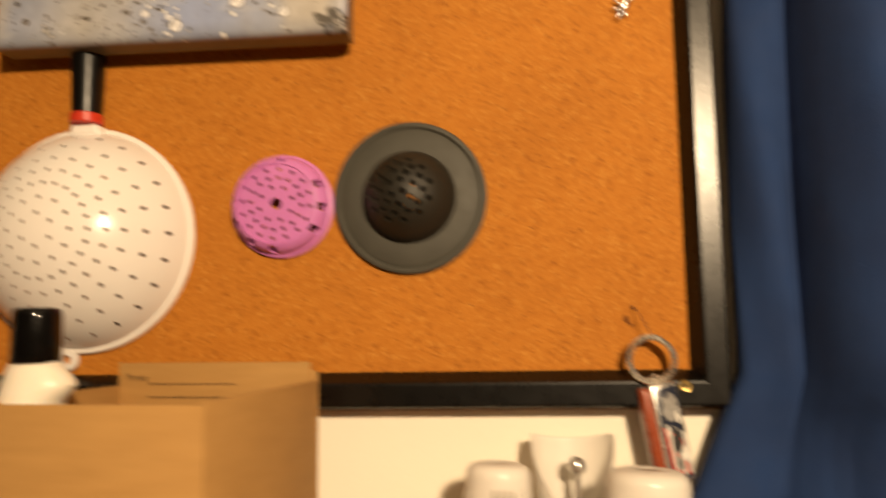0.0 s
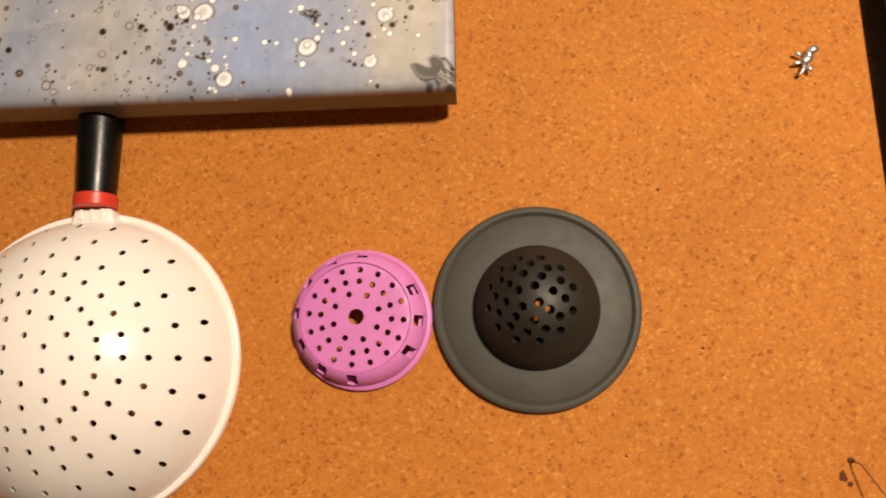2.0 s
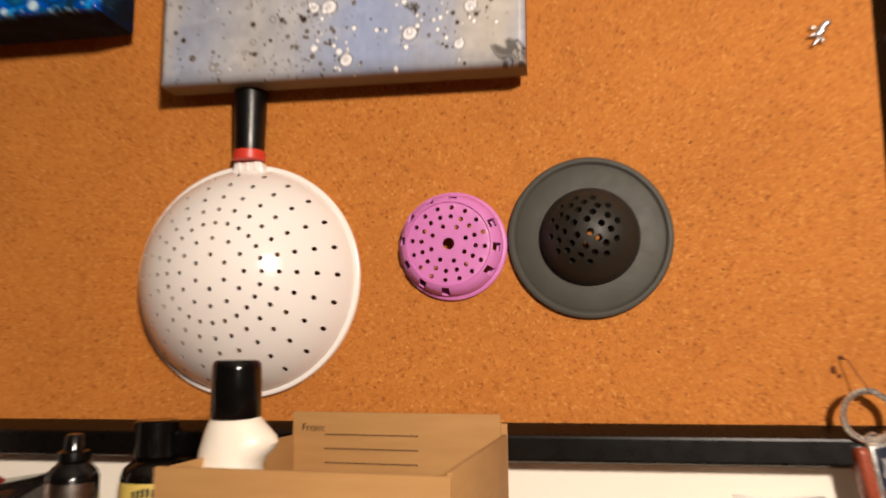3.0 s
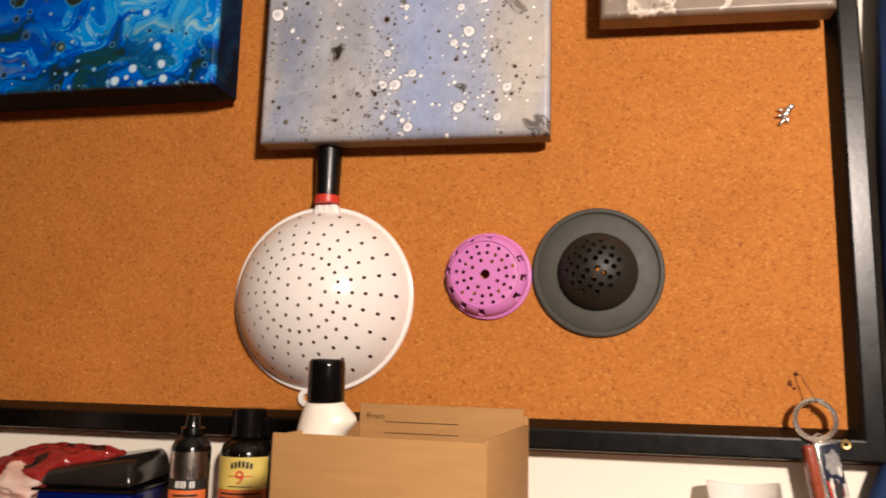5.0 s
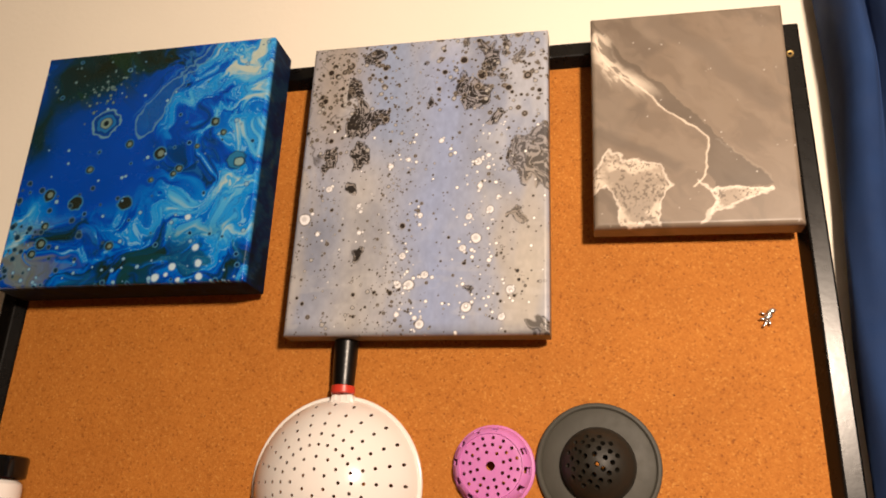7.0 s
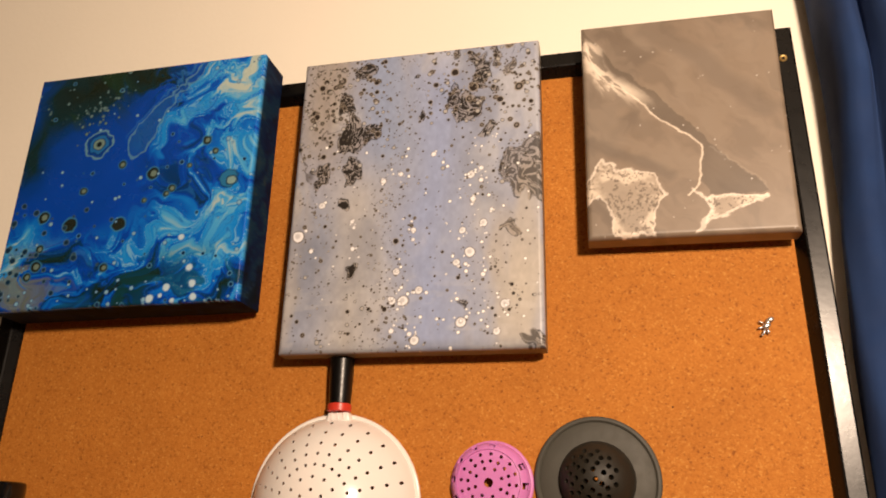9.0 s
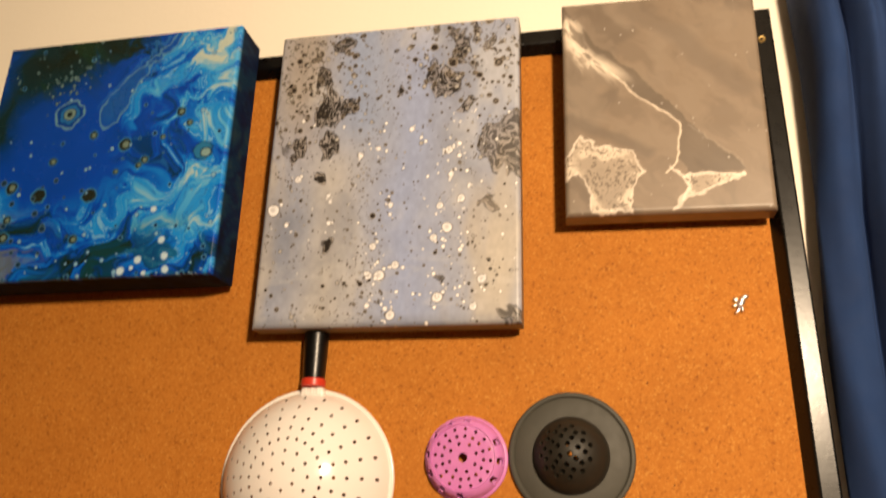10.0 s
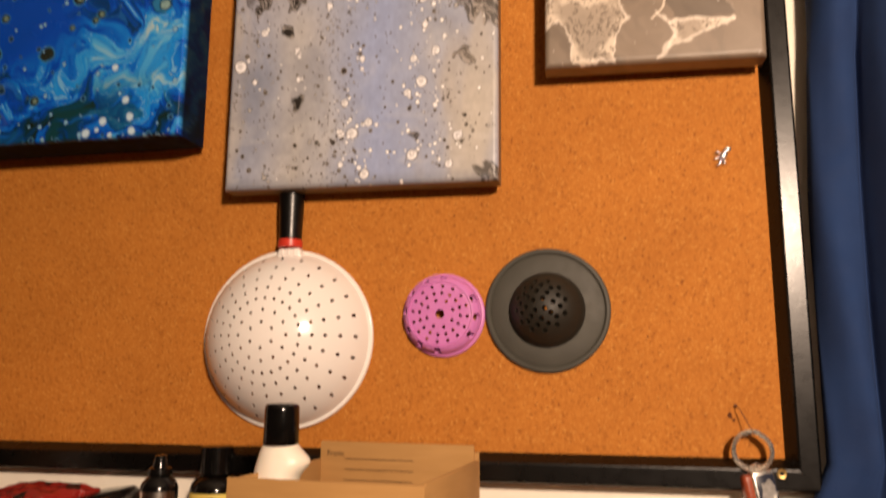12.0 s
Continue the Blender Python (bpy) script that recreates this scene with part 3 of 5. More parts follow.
    # each large cell trails a few small ones
    trail = [(a + rnd.gauss(0, 1.3) * r, b + rnd.gauss(0, 1.6) * r, r * rnd.uniform(0.15, 0.45)) for a, b, r in cells for _ in range(3)]
    base = dots(base, x, y, trail, (224, 222, 222), (90, 82, 76), 0.002, 0.30)
    return base * np.array((1.12, 1.14, 1.17))


# ocean pour: where it runs light or dark (x, y, reach across, reach up, amount), from black-green over blue to cream
SWELL = [(0.96, 0.88, 0.09, 0.15, 0.58), (0.72, 0.72, 0.12, 0.12, 0.12), (0.95, 0.57, 0.11, 0.05, 0.22), (0.95, 0.35, 0.15, 0.07, 0.36), (0.92, 0.20, 0.12, 0.06, 0.36),
         (0.66, 0.30, 0.18, 0.08, 0.18), (0.50, 0.22, 0.09, 0.08, 0.20), (0.80, 0.10, 0.16, 0.08, 0.14), (0.05, 0.17, 0.08, 0.11, 0.40), (0.08, 0.33, 0.06, 0.05, 0.26), (0.30, 0.08, 0.12, 0.08, 0.12)]
TROUGH = [(0.30, 0.97, 0.20, 0.13, 0.38), (0.16, 0.84, 0.17, 0.14, 0.20), (0.05, 0.66, 0.08, 0.15, 0.26), (0.52, 0.96, 0.10, 0.07, 0.26), (0.56, 0.09, 0.10, 0.08, 0.34), (0.42, 0.04, 0.08, 0.06, 0.30), (0.20, 0.20, 0.09, 0.07, 0.12), (0.66, 0.16, 0.05, 0.04, 0.22)]
TINTS = [(0.00, (26, 34, 22)), (0.14, (16, 46, 50)), (0.28, (0, 54, 112)), (0.44, (0, 66, 168)), (0.56, (0, 104, 192)), (0.70, (16, 132, 206)), (0.86, (80, 162, 208)), (1.00, (164, 182, 190)), (1.16, (202, 194, 178))]


def ocean_paint(u, v):
    """Deep blue pour with white and turquoise swirls."""
    x, y = u, v
    calm = 1 - step(0.10, 0.30, np.hypot((x - 0.33) * 0.85, (y - 0.47) * 1.1))
    loose = 1 - 0.85 * calm
    px, py = x, y
    for amp, freq, seed in ((0.17, 3.0, 111), (0.10, 7.0, 121), (0.055, 15.0, 131)):
        px, py = px + loose * amp * 2 * (cloud(px * freq, py * freq, seed, 3) - 0.5), py + loose * amp * 2 * (cloud(px * freq + 5, py * freq + 9, seed + 50, 3) - 0.5)
    al, ac = px * 0.85 + py * 0.53, py * 0.85 - px * 0.53
    tone = 0.43 + 0.15 * step(0.50, 0.85, x) * step(0.05, 0.3, y)
    for field, sign in ((SWELL, 1), (TROUGH, -1)):
        for cx, cy, rx, ry, k in field:
            tone = tone + sign * k * np.exp(-((x * 0.45 + px * 0.55 - cx) / rx) ** 2 - ((y * 0.45 + py * 0.55 - cy) / ry) ** 2)
    busy = np.clip(step(0.40, 0.75, x) + step(0.40, 0.20, y) * 0.9 + step(0.78, 0.95, y) * 0.25, 0, 1) * (1 - calm)
    ribbon = cloud(al * 5, ac * 15, 161, 4) - 0.5
    thread = cloud(al * 11 + 3, ac * 34, 165, 3) - 0.5
    tone = tone + busy * (0.95 * ribbon + 0.75 * thread + 0.03) + 0.10 * (cloud(px * 4, py * 4, 169) - 0.5)
    col = np.stack([np.interp(tone, [p for p, _ in TINTS], [lin(c)[k] for _, c in TINTS]) for k in range(3)], -1)
    # thin skins of paler and darker paint where two layers meet
    for level, tint, wide, much in ((0.64, (150, 196, 216), 0.016, 0.55), (0.76, (0, 74, 160), 0.014, 0.5), (0.33, (40, 116, 168), 0.012, 0.35)):
        col = lay(col, tint, busy * much * (1 - step(wide * 0.3, wide, np.abs(tone - level))))
    col = lay(col, (120, 116, 92), step(0.30, 0.14, y) * step(0.42, 0.10, x) * step(0.56, 0.66, cloud(px * 13, py * 13, 187, 3)) * 0.8)
    col = lay(col, (16, 62, 66), step(0.26, 0.10, y) * step(0.56, 0.64, cloud(px * 8, py * 8, 181, 3)) * 0.7)
    # green glaze streaming off the dark corner
    glaze = cloud((x - y) * 3 + 2, (x + y) * 11, 191, 3)
    col = lay(col, (30, 56, 34), step(0.55, 0.66, glaze) * step(0.62, 0.85, y) * step(0.55, 0.3, x) * 0.65)
    # the long tongue with its pale outline
    wob = 0.075 * (cloud(x * 11, y * 11, 195, 4) - 0.5)
    tongue = near_line(px * 0.3 + x * 0.7, py * 0.3 + y * 0.7, [(0.76, 1.02), (0.66, 0.90), (0.58, 0.76), (0.50, 0.66)]) - 0.012 - 0.040 * step(0.95, 0.62, y) + wob
    col = lay(col, (30, 86, 148), (1 - step(-0.010, 0.010, tongue)) * (0.1 + 0.8 * cloud(x * 12, y * 12, 197, 3)))
    col = lay(col, (96, 140, 164), (1 - step(0.001, 0.008, np.abs(tongue - 0.006))) * 0.75)
    col = lay(col, (54, 120, 176), (1 - step(0.001, 0.007, np.abs(tongue - 0.024))) * 0.5 * step(0.66, 0.74, y))
    # cells
    big = [(a, b, r) for a, b, r in RINGS if r > 0.05]
    for scale, inner, edge in ((1.0, (6, 62, 140), (112, 150, 160)), (0.74, (30, 100, 160), (8, 50, 110)), (0.46, (124, 136, 124), (24, 40, 48)), (0.2, (20, 34, 40), (90, 104, 100))):
        col = dots(col, x, y, [(a, b, r * scale) for a, b, r in big], inner, edge, 0.003, 0.14)
    mid = [(a, b, r) for a, b, r in RINGS if r < 0.04]
    eye = [(a, b, r) for a, b, r in RINGS if 0.04 < r < 0.05]
    col = dots(col, x, y, [(a, b, r * 0.8) for a, b, r in eye], (40, 110, 150), (20, 52, 80), 0.004, 0.15)
    col = dots(col, x, y, [(a + 0.012, b - 0.008, r * 0.4) for a, b, r in eye], (140, 156, 150), (30, 50, 56), 0.003, 0.3)
    col = dots(col, x, y, [(a, b, r * 0.78) for a, b, r in mid], (38, 40, 32), (58, 122, 156), 0.003, 0.22)
    col = dots(col, x, y, [(a + 0.002, b, r * 0.42) for a, b, r in mid if r < 0.03], (118, 126, 112), (34, 44, 44), 0.003, 0.25)
    col = dots(col, x, y, [(a, b, r * 0.68) for a, b, r in BUBBLES], (206, 208, 214), (60, 120, 176), 0.003, 0.25)
    rnd = random.Random(9)
    fleck = [(rnd.gauss(0.30, 0.10), rnd.gauss(0.84, 0.07), rnd.uniform(0.002, 0.007)) for _ in range(60)]
    col = dots(col, x, y, fleck, (104, 122, 120), (26, 52, 66), 0.002, 0.25)
    small = [(rnd.random(), rnd.random() ** 1.7, rnd.uniform(0.002, 0.008)) for _ in range(170)]
    col = dots(col, x, y, small[:80], (138, 170, 190), (10, 60, 130), 0.002, 0.35)
    col = dots(col, x, y, small[80:130], (12, 36, 70), (92, 150, 186), 0.002, 0.35)
    col = dots(col, x, y, [(0.02 + 0.45 * a * a, 0.03 + 0.40 * b ** 0.5, r * 1.5) for a, b, r in small[130:]], (24, 48, 70), (96, 122, 130), 0.003, 0.25)
    return col * np.array((0.70, 0.92, 1.0))


def stone_paint(u, v):
    """Warm grey pour with white veins and a pitted lace patch."""
    k = 1.25
    x, y = u, v * k
    wx, wy = cloud(x * 7, y * 7, 311, 3), cloud(x * 7 + 4, y * 7, 321, 3)
    px, py = x + 0.05 * (wx - 0.5), y + 0.05 * (wy - 0.5)
    qx, qy = px + 0.05 * (cloud(x * 22, y * 22, 325, 4) - 0.5), py + 0.05 * (cloud(x * 22, y * 22, 329, 4) - 0.5)
    base = np.zeros((*u.shape, 3)) + np.array(lin((122, 110, 98)))
    flow = cloud((x + y) * 2.2 + wx, (x - y) * 1.1, 331)
    base = lay(base, (100, 91, 83), step(0.48, 0.62, flow) * 0.7)
    base = lay(base, (130, 120, 110), step(0.55, 0.75, cloud(x * 2.5, y * 2.5, 341)) * 0.6)
    fine = cloud((x + y) * 9 + 2 * wx, (x - y) * 3.5, 345, 5)
    base = lay(base, (100, 90, 80), step(0.52, 0.66, fine) * 0.35)
    base = lay(base, (136, 125, 113), step(0.50, 0.36, fine) * 0.3)
    band_in = inside(px * 0.5 + qx * 0.5, py * 0.5 + qy * 0.5, aspect(BAND, k))
    base = lay(base, (88, 80, 72), band_in * (0.55 + 0.3 * cloud(x * 6, y * 6, 335)))
    base = lay(base, (98, 89, 81), (1 - step(0.02, 0.09, near_line(px, py, [(0.35, 1.2), (0.6, 1.0), (0.9, 0.66)]))) * 0.5)
    base = lay(base, (94, 86, 79), (1 - step(0.01, 0.05, near_line(px, py, [(0.02, 0.55), (0.1, 0.5), (0.3, 0.40), (0.42, 0.34)]))) * 0.55)
    base = base * np.array((0.90, 0.85, 0.80))
    va = near_line(px * 0.6 + qx * 0.4, py * 0.6 + qy * 0.4, aspect(VEIN_A, k))
    base = lay(base, (218, 204, 188), (1 - step(0.001, 0.008, va)) * (0.45 + 0.55 * cloud(x * 22, y * 22, 355)))
    # feathered fan under the upper end of the vein
    comb = cloud((x + 0.7 * y) * 46 + 2 * wx, (x - y) * 9, 351, 3)
    fan = step(0.70, 0.86, y) * step(1.20, 1.10, y) * (1 - step(0.008, 0.085, va))
    base = lay(base, (214, 200, 184), fan * (0.20 + 0.75 * step(0.42, 0.58, comb)) * 0.85)
    for line, w, a in ((VEIN_B, 0.004, 0.8), (VEIN_C, 0.007, 0.85), (VEIN_D, 0.0002, 0.12)):
        base = lay(base, (208, 196, 184), (1 - step(w, w + 0.008, near_line(qx, qy, aspect(line, k)))) * a * (0.5 + 0.6 * cloud(x * 26, y * 26, 357)))
    for poly in (LACE_A, LACE_B):
        po = aspect(poly, k)
        m = inside(qx, qy, po).astype(float)
        pits = step(0.57, 0.65, cloud(x * 110, y * 84, 361, 2)) * step(0.24, 0.40, cloud(x * 16 + 2, y * 16, 363, 2))
        film = cloud(x * 9, y * 12, 371)
        base = lay(base, (198, 184, 168), m * (0.28 + 0.55 * step(0.40, 0.62, film)))
        base = lay(base, (88, 76, 64), m * pits * 0.8)
        edge = 1 - step(0.001, 0.009, near_line(qx, qy, po + po[:1]))
        base = lay(base, (216, 204, 192), edge * 0.6)
    rnd = random.Random(15)
    base = dots(base, x, y, [(rnd.random(), rnd.random() * k, rnd.uniform(0.001, 0.004)) for _ in range(45)], (176, 168, 160), (120, 112, 108), 0.0016, 0.3)
    return base * np.array((1.24, 1.25, 1.23))


def painting(name, width, height, depth, cell, paint, mat, m, label, side=None, soft=0.0038, edge_mat=None):
    root = thing(name, m, label, "painting", "paintings on the cork board")
    nu, nv = int(width / cell), int(height / cell)
    su, sv = np.linspace(0, width, nu + 1), np.linspace(0, height, nv + 1)
    gx, gy = np.meshgrid(su, sv)
    r = soft
    d = np.minimum(np.minimum(gx, width - gx), np.minimum(gy, height - gy))
    drop = np.where(d < r, r - np.sqrt(np.maximum(r * r - (r - d) ** 2, 0)), 0)
    sag = 0.0006 * np.sin(np.pi * gx / width) * np.sin(np.pi * gy / height)
    uu, vv = gx / width, gy / height
    # the border runs on over the edges
    front = np.stack([gx - width / 2, gy, depth - drop - sag], -1).reshape(-1, 3)
    cols = [paint(uu, vv).reshape(-1, 3)]
    verts, faces = [front], []
    idx = np.arange((nu + 1) * (nv + 1)).reshape(nv + 1, nu + 1)
    faces.append(np.stack([idx[:-1, :-1], idx[:-1, 1:], idx[1:, 1:], idx[1:, :-1]], -1).reshape(-1, 4))
    count = len(front)
    rows = 8
    for ring, fu, fv in ((idx[0, :], 0, -1), (idx[:, -1], 1, 0), (idx[-1, ::-1], 0, 1), (idx[::-1, 0], -1, 0)):
        e = front[ring]
        prev = ring
        for k in range(1, rows + 1):
            q = e.copy()
            q[:, 2] = (depth - r) * (1 - k / rows)
            a = (depth - r) * k / rows
            c = paint(np.clip(q[:, 0] / width + 0.5, 0, 1)[None] + fu * a / width, np.clip(q[:, 1] / height, 0, 1)[None] + fv * a / height)[0]
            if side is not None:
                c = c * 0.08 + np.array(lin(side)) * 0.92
            verts.append(q)
            cols.append(c)
            now = np.arange(count, count + len(q))
            count += len(q)
            faces.append(np.stack([prev[:-1], now[:-1], now[1:], prev[1:]], -1))
            prev = now
    verts, cols, faces = np.concatenate(verts), np.concatenate(cols), np.concatenate(faces)
    me = bpy.data.meshes.new("canvas")
    me.vertices.add(len(verts))
    me.vertices.foreach_set("co", verts.ravel())
    me.loops.add(faces.size)
    me.loops.foreach_set("vertex_index", faces.ravel())
    me.polygons.add(len(faces))
    me.polygons.foreach_set("loop_start", np.arange(0, faces.size, 4))
    me.polygons.foreach_set("use_smooth", np.ones(len(faces), bool))
    me.update(calc_edges=True)
    layer = me.color_attributes.new("pigment", "FLOAT_COLOR", "POINT")
    layer.data.foreach_set("color", np.concatenate([np.clip(cols, 0, 1), np.ones((len(cols), 1))], 1).ravel())
    me.materials.append(mat)
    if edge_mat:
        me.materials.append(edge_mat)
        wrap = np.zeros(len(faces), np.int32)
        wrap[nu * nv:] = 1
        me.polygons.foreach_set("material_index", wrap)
    c = new("canvas", me)
    c.parent = root
    bar = 0.03
    for x0, x1, y0, y1 in ((-width / 2 + 0.001, width / 2 - 0.001, 0.001, bar), (-width / 2 + 0.001, width / 2 - 0.001, height - bar, height - 0.001),
                           (-width / 2 + 0.001, -width / 2 + bar, bar, height - bar), (width / 2 - bar, width / 2 - 0.001, bar, height - bar)):
        part("stretcher_bar", cuboid(x0, x1, y0, y1, 0.0005, depth - 0.004), PALE_WOOD, root, "pale wooden stretcher bar")
    return root


GLOSSY = paint_material("glossy_poured_paint", 0.24, 0.05)
SATIN = paint_material("satin_poured_paint", 0.40, 0.05)
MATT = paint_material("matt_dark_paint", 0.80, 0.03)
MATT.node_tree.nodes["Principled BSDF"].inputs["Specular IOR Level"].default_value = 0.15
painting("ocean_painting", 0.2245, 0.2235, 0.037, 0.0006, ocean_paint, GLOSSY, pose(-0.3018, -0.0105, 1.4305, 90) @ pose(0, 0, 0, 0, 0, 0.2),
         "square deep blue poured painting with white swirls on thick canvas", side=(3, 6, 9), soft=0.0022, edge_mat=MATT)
painting("storm_painting", 0.2042, 0.2585, 0.0185, 0.0005, storm_paint, SATIN, pose(-0.0588, -0.0106, 1.3909, 90) @ pose(0, 0, 0, 0.2, 0, -0.3),
         "tall grey-blue poured painting with black specks and pale cells", side=(88, 78, 60))
painting("stone_painting", 0.1465, 0.1845, 0.0185, 0.00062, stone_paint, SATIN, pose(0.1496, -0.0105, 1.4685, 90) @ pose(0, 0, 0, 0.4, 0, -0.9),
         "small warm grey poured painting with white veins and lace")

# ---- white colander with black handle ----
def colander():
    root = thing("colander", pose(-0.1172, 0, 1.2838, 90), "white plastic colander with black handle hung on cork board", "colander")
    R, h = 0.0640, 0.0470
    rs = (R * R + h * h) / (2 * h)
    tmax = math.asin(R / rs)

    def rise(x, y):
        return (x, y, math.sqrt(max(rs * rs - x * x - y * y, 0)) - rs + h + 0.002)

    # the holes run along the mould's axis, so they look drawn out on the flanks
    holes = []
    for s, n, off in ((0.0088, 6, 0.5), (0.0174, 12, 0.0), (0.0258, 24, 0.0), (0.0335, 24, 0.0), (0.0411, 24, 0.0), (0.0494, 24, 0.0), (0.0573, 24, 0.0)):
        for j in range(n):
            a = 2 * math.pi * (j + off) / n + 0.005
            holes.append((s * math.cos(a), s * math.sin(a), 0.00122))
    radii = [rs * math.sin(tmax * k / 26) for k in range(1, 26)]
    part("bowl", shell(pierced(R, holes, rise, 0.0030, 12, radii), 0.0014, (0, 0, 1)), WHITE_PLASTIC, root, "white pierced plastic bowl")
    part("rim", lathe([(0.0628, 0.0004), (0.0652, 0.0004), (0.0660, 0.0010), (0.0661, 0.0028), (0.0655, 0.0038), (0.0645, 0.0042), (0.0632, 0.0040)], 96, True), WHITE_PLASTIC, root)
    socket = cuboid(-0.0062, 0.0106, 0.0590, 0.0664, 0.0012, 0.0116, 0.0018, 3)
    for v in socket.verts:
        if v.co.y < 0.063:
            v.co.x = 0.0022 + (v.co.x - 0.0022) * 1.15
    part("socket", socket, WHITE_PLASTIC, root, "white ribbed handle socket")
    for x in (-0.0025, 0.0022, 0.0069):
        part("rib", cuboid(x - 0.0008, x + 0.0008, 0.0612, 0.0660, 0.0113, 0.0123, 0.0004), WHITE_PLASTIC, root)
    m = pose(0.0022, 0.0666, 0.0090, -90)
    part("collar", lathe([(0, 0), (0.0085, 0), (0.0091, 0.0006), (0.0091, 0.0052), (0.0086, 0.0058), (0, 0.0058)], 32, m=m), RED_PLASTIC, root, "red plastic collar of the handle")
    grip = lathe([(0, 0.0058), (0.0083, 0.0058), (0.0086, 0.012), (0.0092, 0.030), (0.0095, 0.045), (0.0090, 0.062), (0.0078, 0.070), (0.004, 0.0765), (0, 0.077)], 32, m=m)
    part("grip", grip, GRIP, root, "black round handle grip")
    tab = lathe([(0.0028, 0.0), (0.0062, 0.0), (0.0066, 0.001), (0.0066, 0.0028), (0.0062, 0.0036), (0.0028, 0.0036)], 28, True, m=pose(-0.0075, -0.0692, 0.0008))
    part("hanging_tab", tab, WHITE_PLASTIC, root, "white ring tab with a hole")


colander()


# ---- pink shower strainer ----
def pink_strainer():
    root = thing("drain_strainer", pose(0.0008, 0, 1.3000, 90), "round pink plastic drain strainer with many holes on cork", "drain strainer")
    FACE = 0.0110
    holes = [(0, 0, 0.0033)]
    for r, n, off in ((0.0097, 8, 0.0), (0.0147, 16, 0.0), (0.0196, 16, 0.0)):
        holes += [(r * math.cos(2 * math.pi * (j + off) / n + 0.30), r * math.sin(2 * math.pi * (j + off) / n + 0.30), 0.00128) for j in range(n)]
    part("perforated_face", shell(pierced(0.0222, holes, lambda x, y: (x - 0.0014, y, FACE - 100 * max(0, math.hypot(x, y) - 0.0205) ** 2), 0.0021, 12), 0.0014), PINK, root, "flat pink face with rings of holes")
    n = 144
    b = bmesh.new()
    levels = [(0.0222, FACE - 0.0003), (0.0233, FACE - 0.0008), (0.0247, FACE - 0.0018), (0.0258, FACE - 0.0034), (0.0265, FACE - 0.0054), (0.0270, 0.0030)]
    rings = [[b.verts.new((r * math.cos(2 * math.pi * k / n) - 0.0014 * z / FACE, r * math.sin(2 * math.pi * k / n), z)) for k in range(n)] for r, z in levels]
    for i in range(len(levels) - 1):
        for k in range(n):
            if i in (1, 2, 3) and (k + 4) % 12 < 4 and (k + 4) // 12 not in (2, 10):
                continue
            j = (k + 1) % n
            b.faces.new((rings[i][k], rings[i][j], rings[i + 1][j], rings[i + 1][k]))
    part("notched_wall", shell(b, 0.0011), PINK, root, "pink side wall with square notches")
    part("flange", lathe([(0.0240, 0.0006), (0.0290, 0.0006), (0.0297, 0.0014), (0.0295, 0.0028), (0.0278, 0.0038), (0.0240, 0.0038)], 96, True, pose(-0.0003, -0.0002, 0)), PINK, root, "thin pink outer flange")


pink_strainer()


# ---- grey silicone sink strainer ----
def sink_strainer():
    root = thing("sink_strainer", pose(0.0738, 0, 1.3026, 90, 0, 0), "round grey silicone sink strainer with domed centre on cork", "sink strainer")
    prof = [(0.0245, 0.0006), (0.0415, 0.0004), (0.0430, 0.0010), (0.0433, 0.0022), (0.0428, 0.0034), (0.0418, 0.0040), (0.0406, 0.0040), (0.0398, 0.0034), (0.0392, 0.0026), (0.0382, 0.0032), (0.0300, 0.0036), (0.0268, 0.0040), (0.0245, 0.0040)]
    part("flange", lathe(prof, 96, True), GREY_SILICONE, root, "flat grey silicone flange with raised lip")
    R, h = 0.0262, 0.0225
    rs = (R * R + h * h) / (2 * h)
    tmax = math.asin(min(1, R / rs))

    def rise(x, y):
        q = math.hypot(x, y)
        s = rs * math.sin(q * tmax)
        c = (x / q, y / q) if q > 1e-9 else (0, 0)
        return (s * c[0], s * c[1], rs * math.cos(q * tmax) - rs + h + 0.0038)

    holes = []
    for q, n, turn in ((0.128, 4, 57), (0.262, 8, 10), (0.388, 12, 25), (0.500, 12, 11)):
        holes += [(q * math.cos(2 * math.pi * j / n + radians(turn)) - 0.12, q * math.sin(2 * math.pi * j / n + radians(turn)) + 0.05, 0.050) for j in range(n)]
    part("dome", shell(pierced(1.0, holes, rise, 0.06, 12), 0.0055), DARK_SILICONE, root, "dark pierced silicone dome")


sink_strainer()


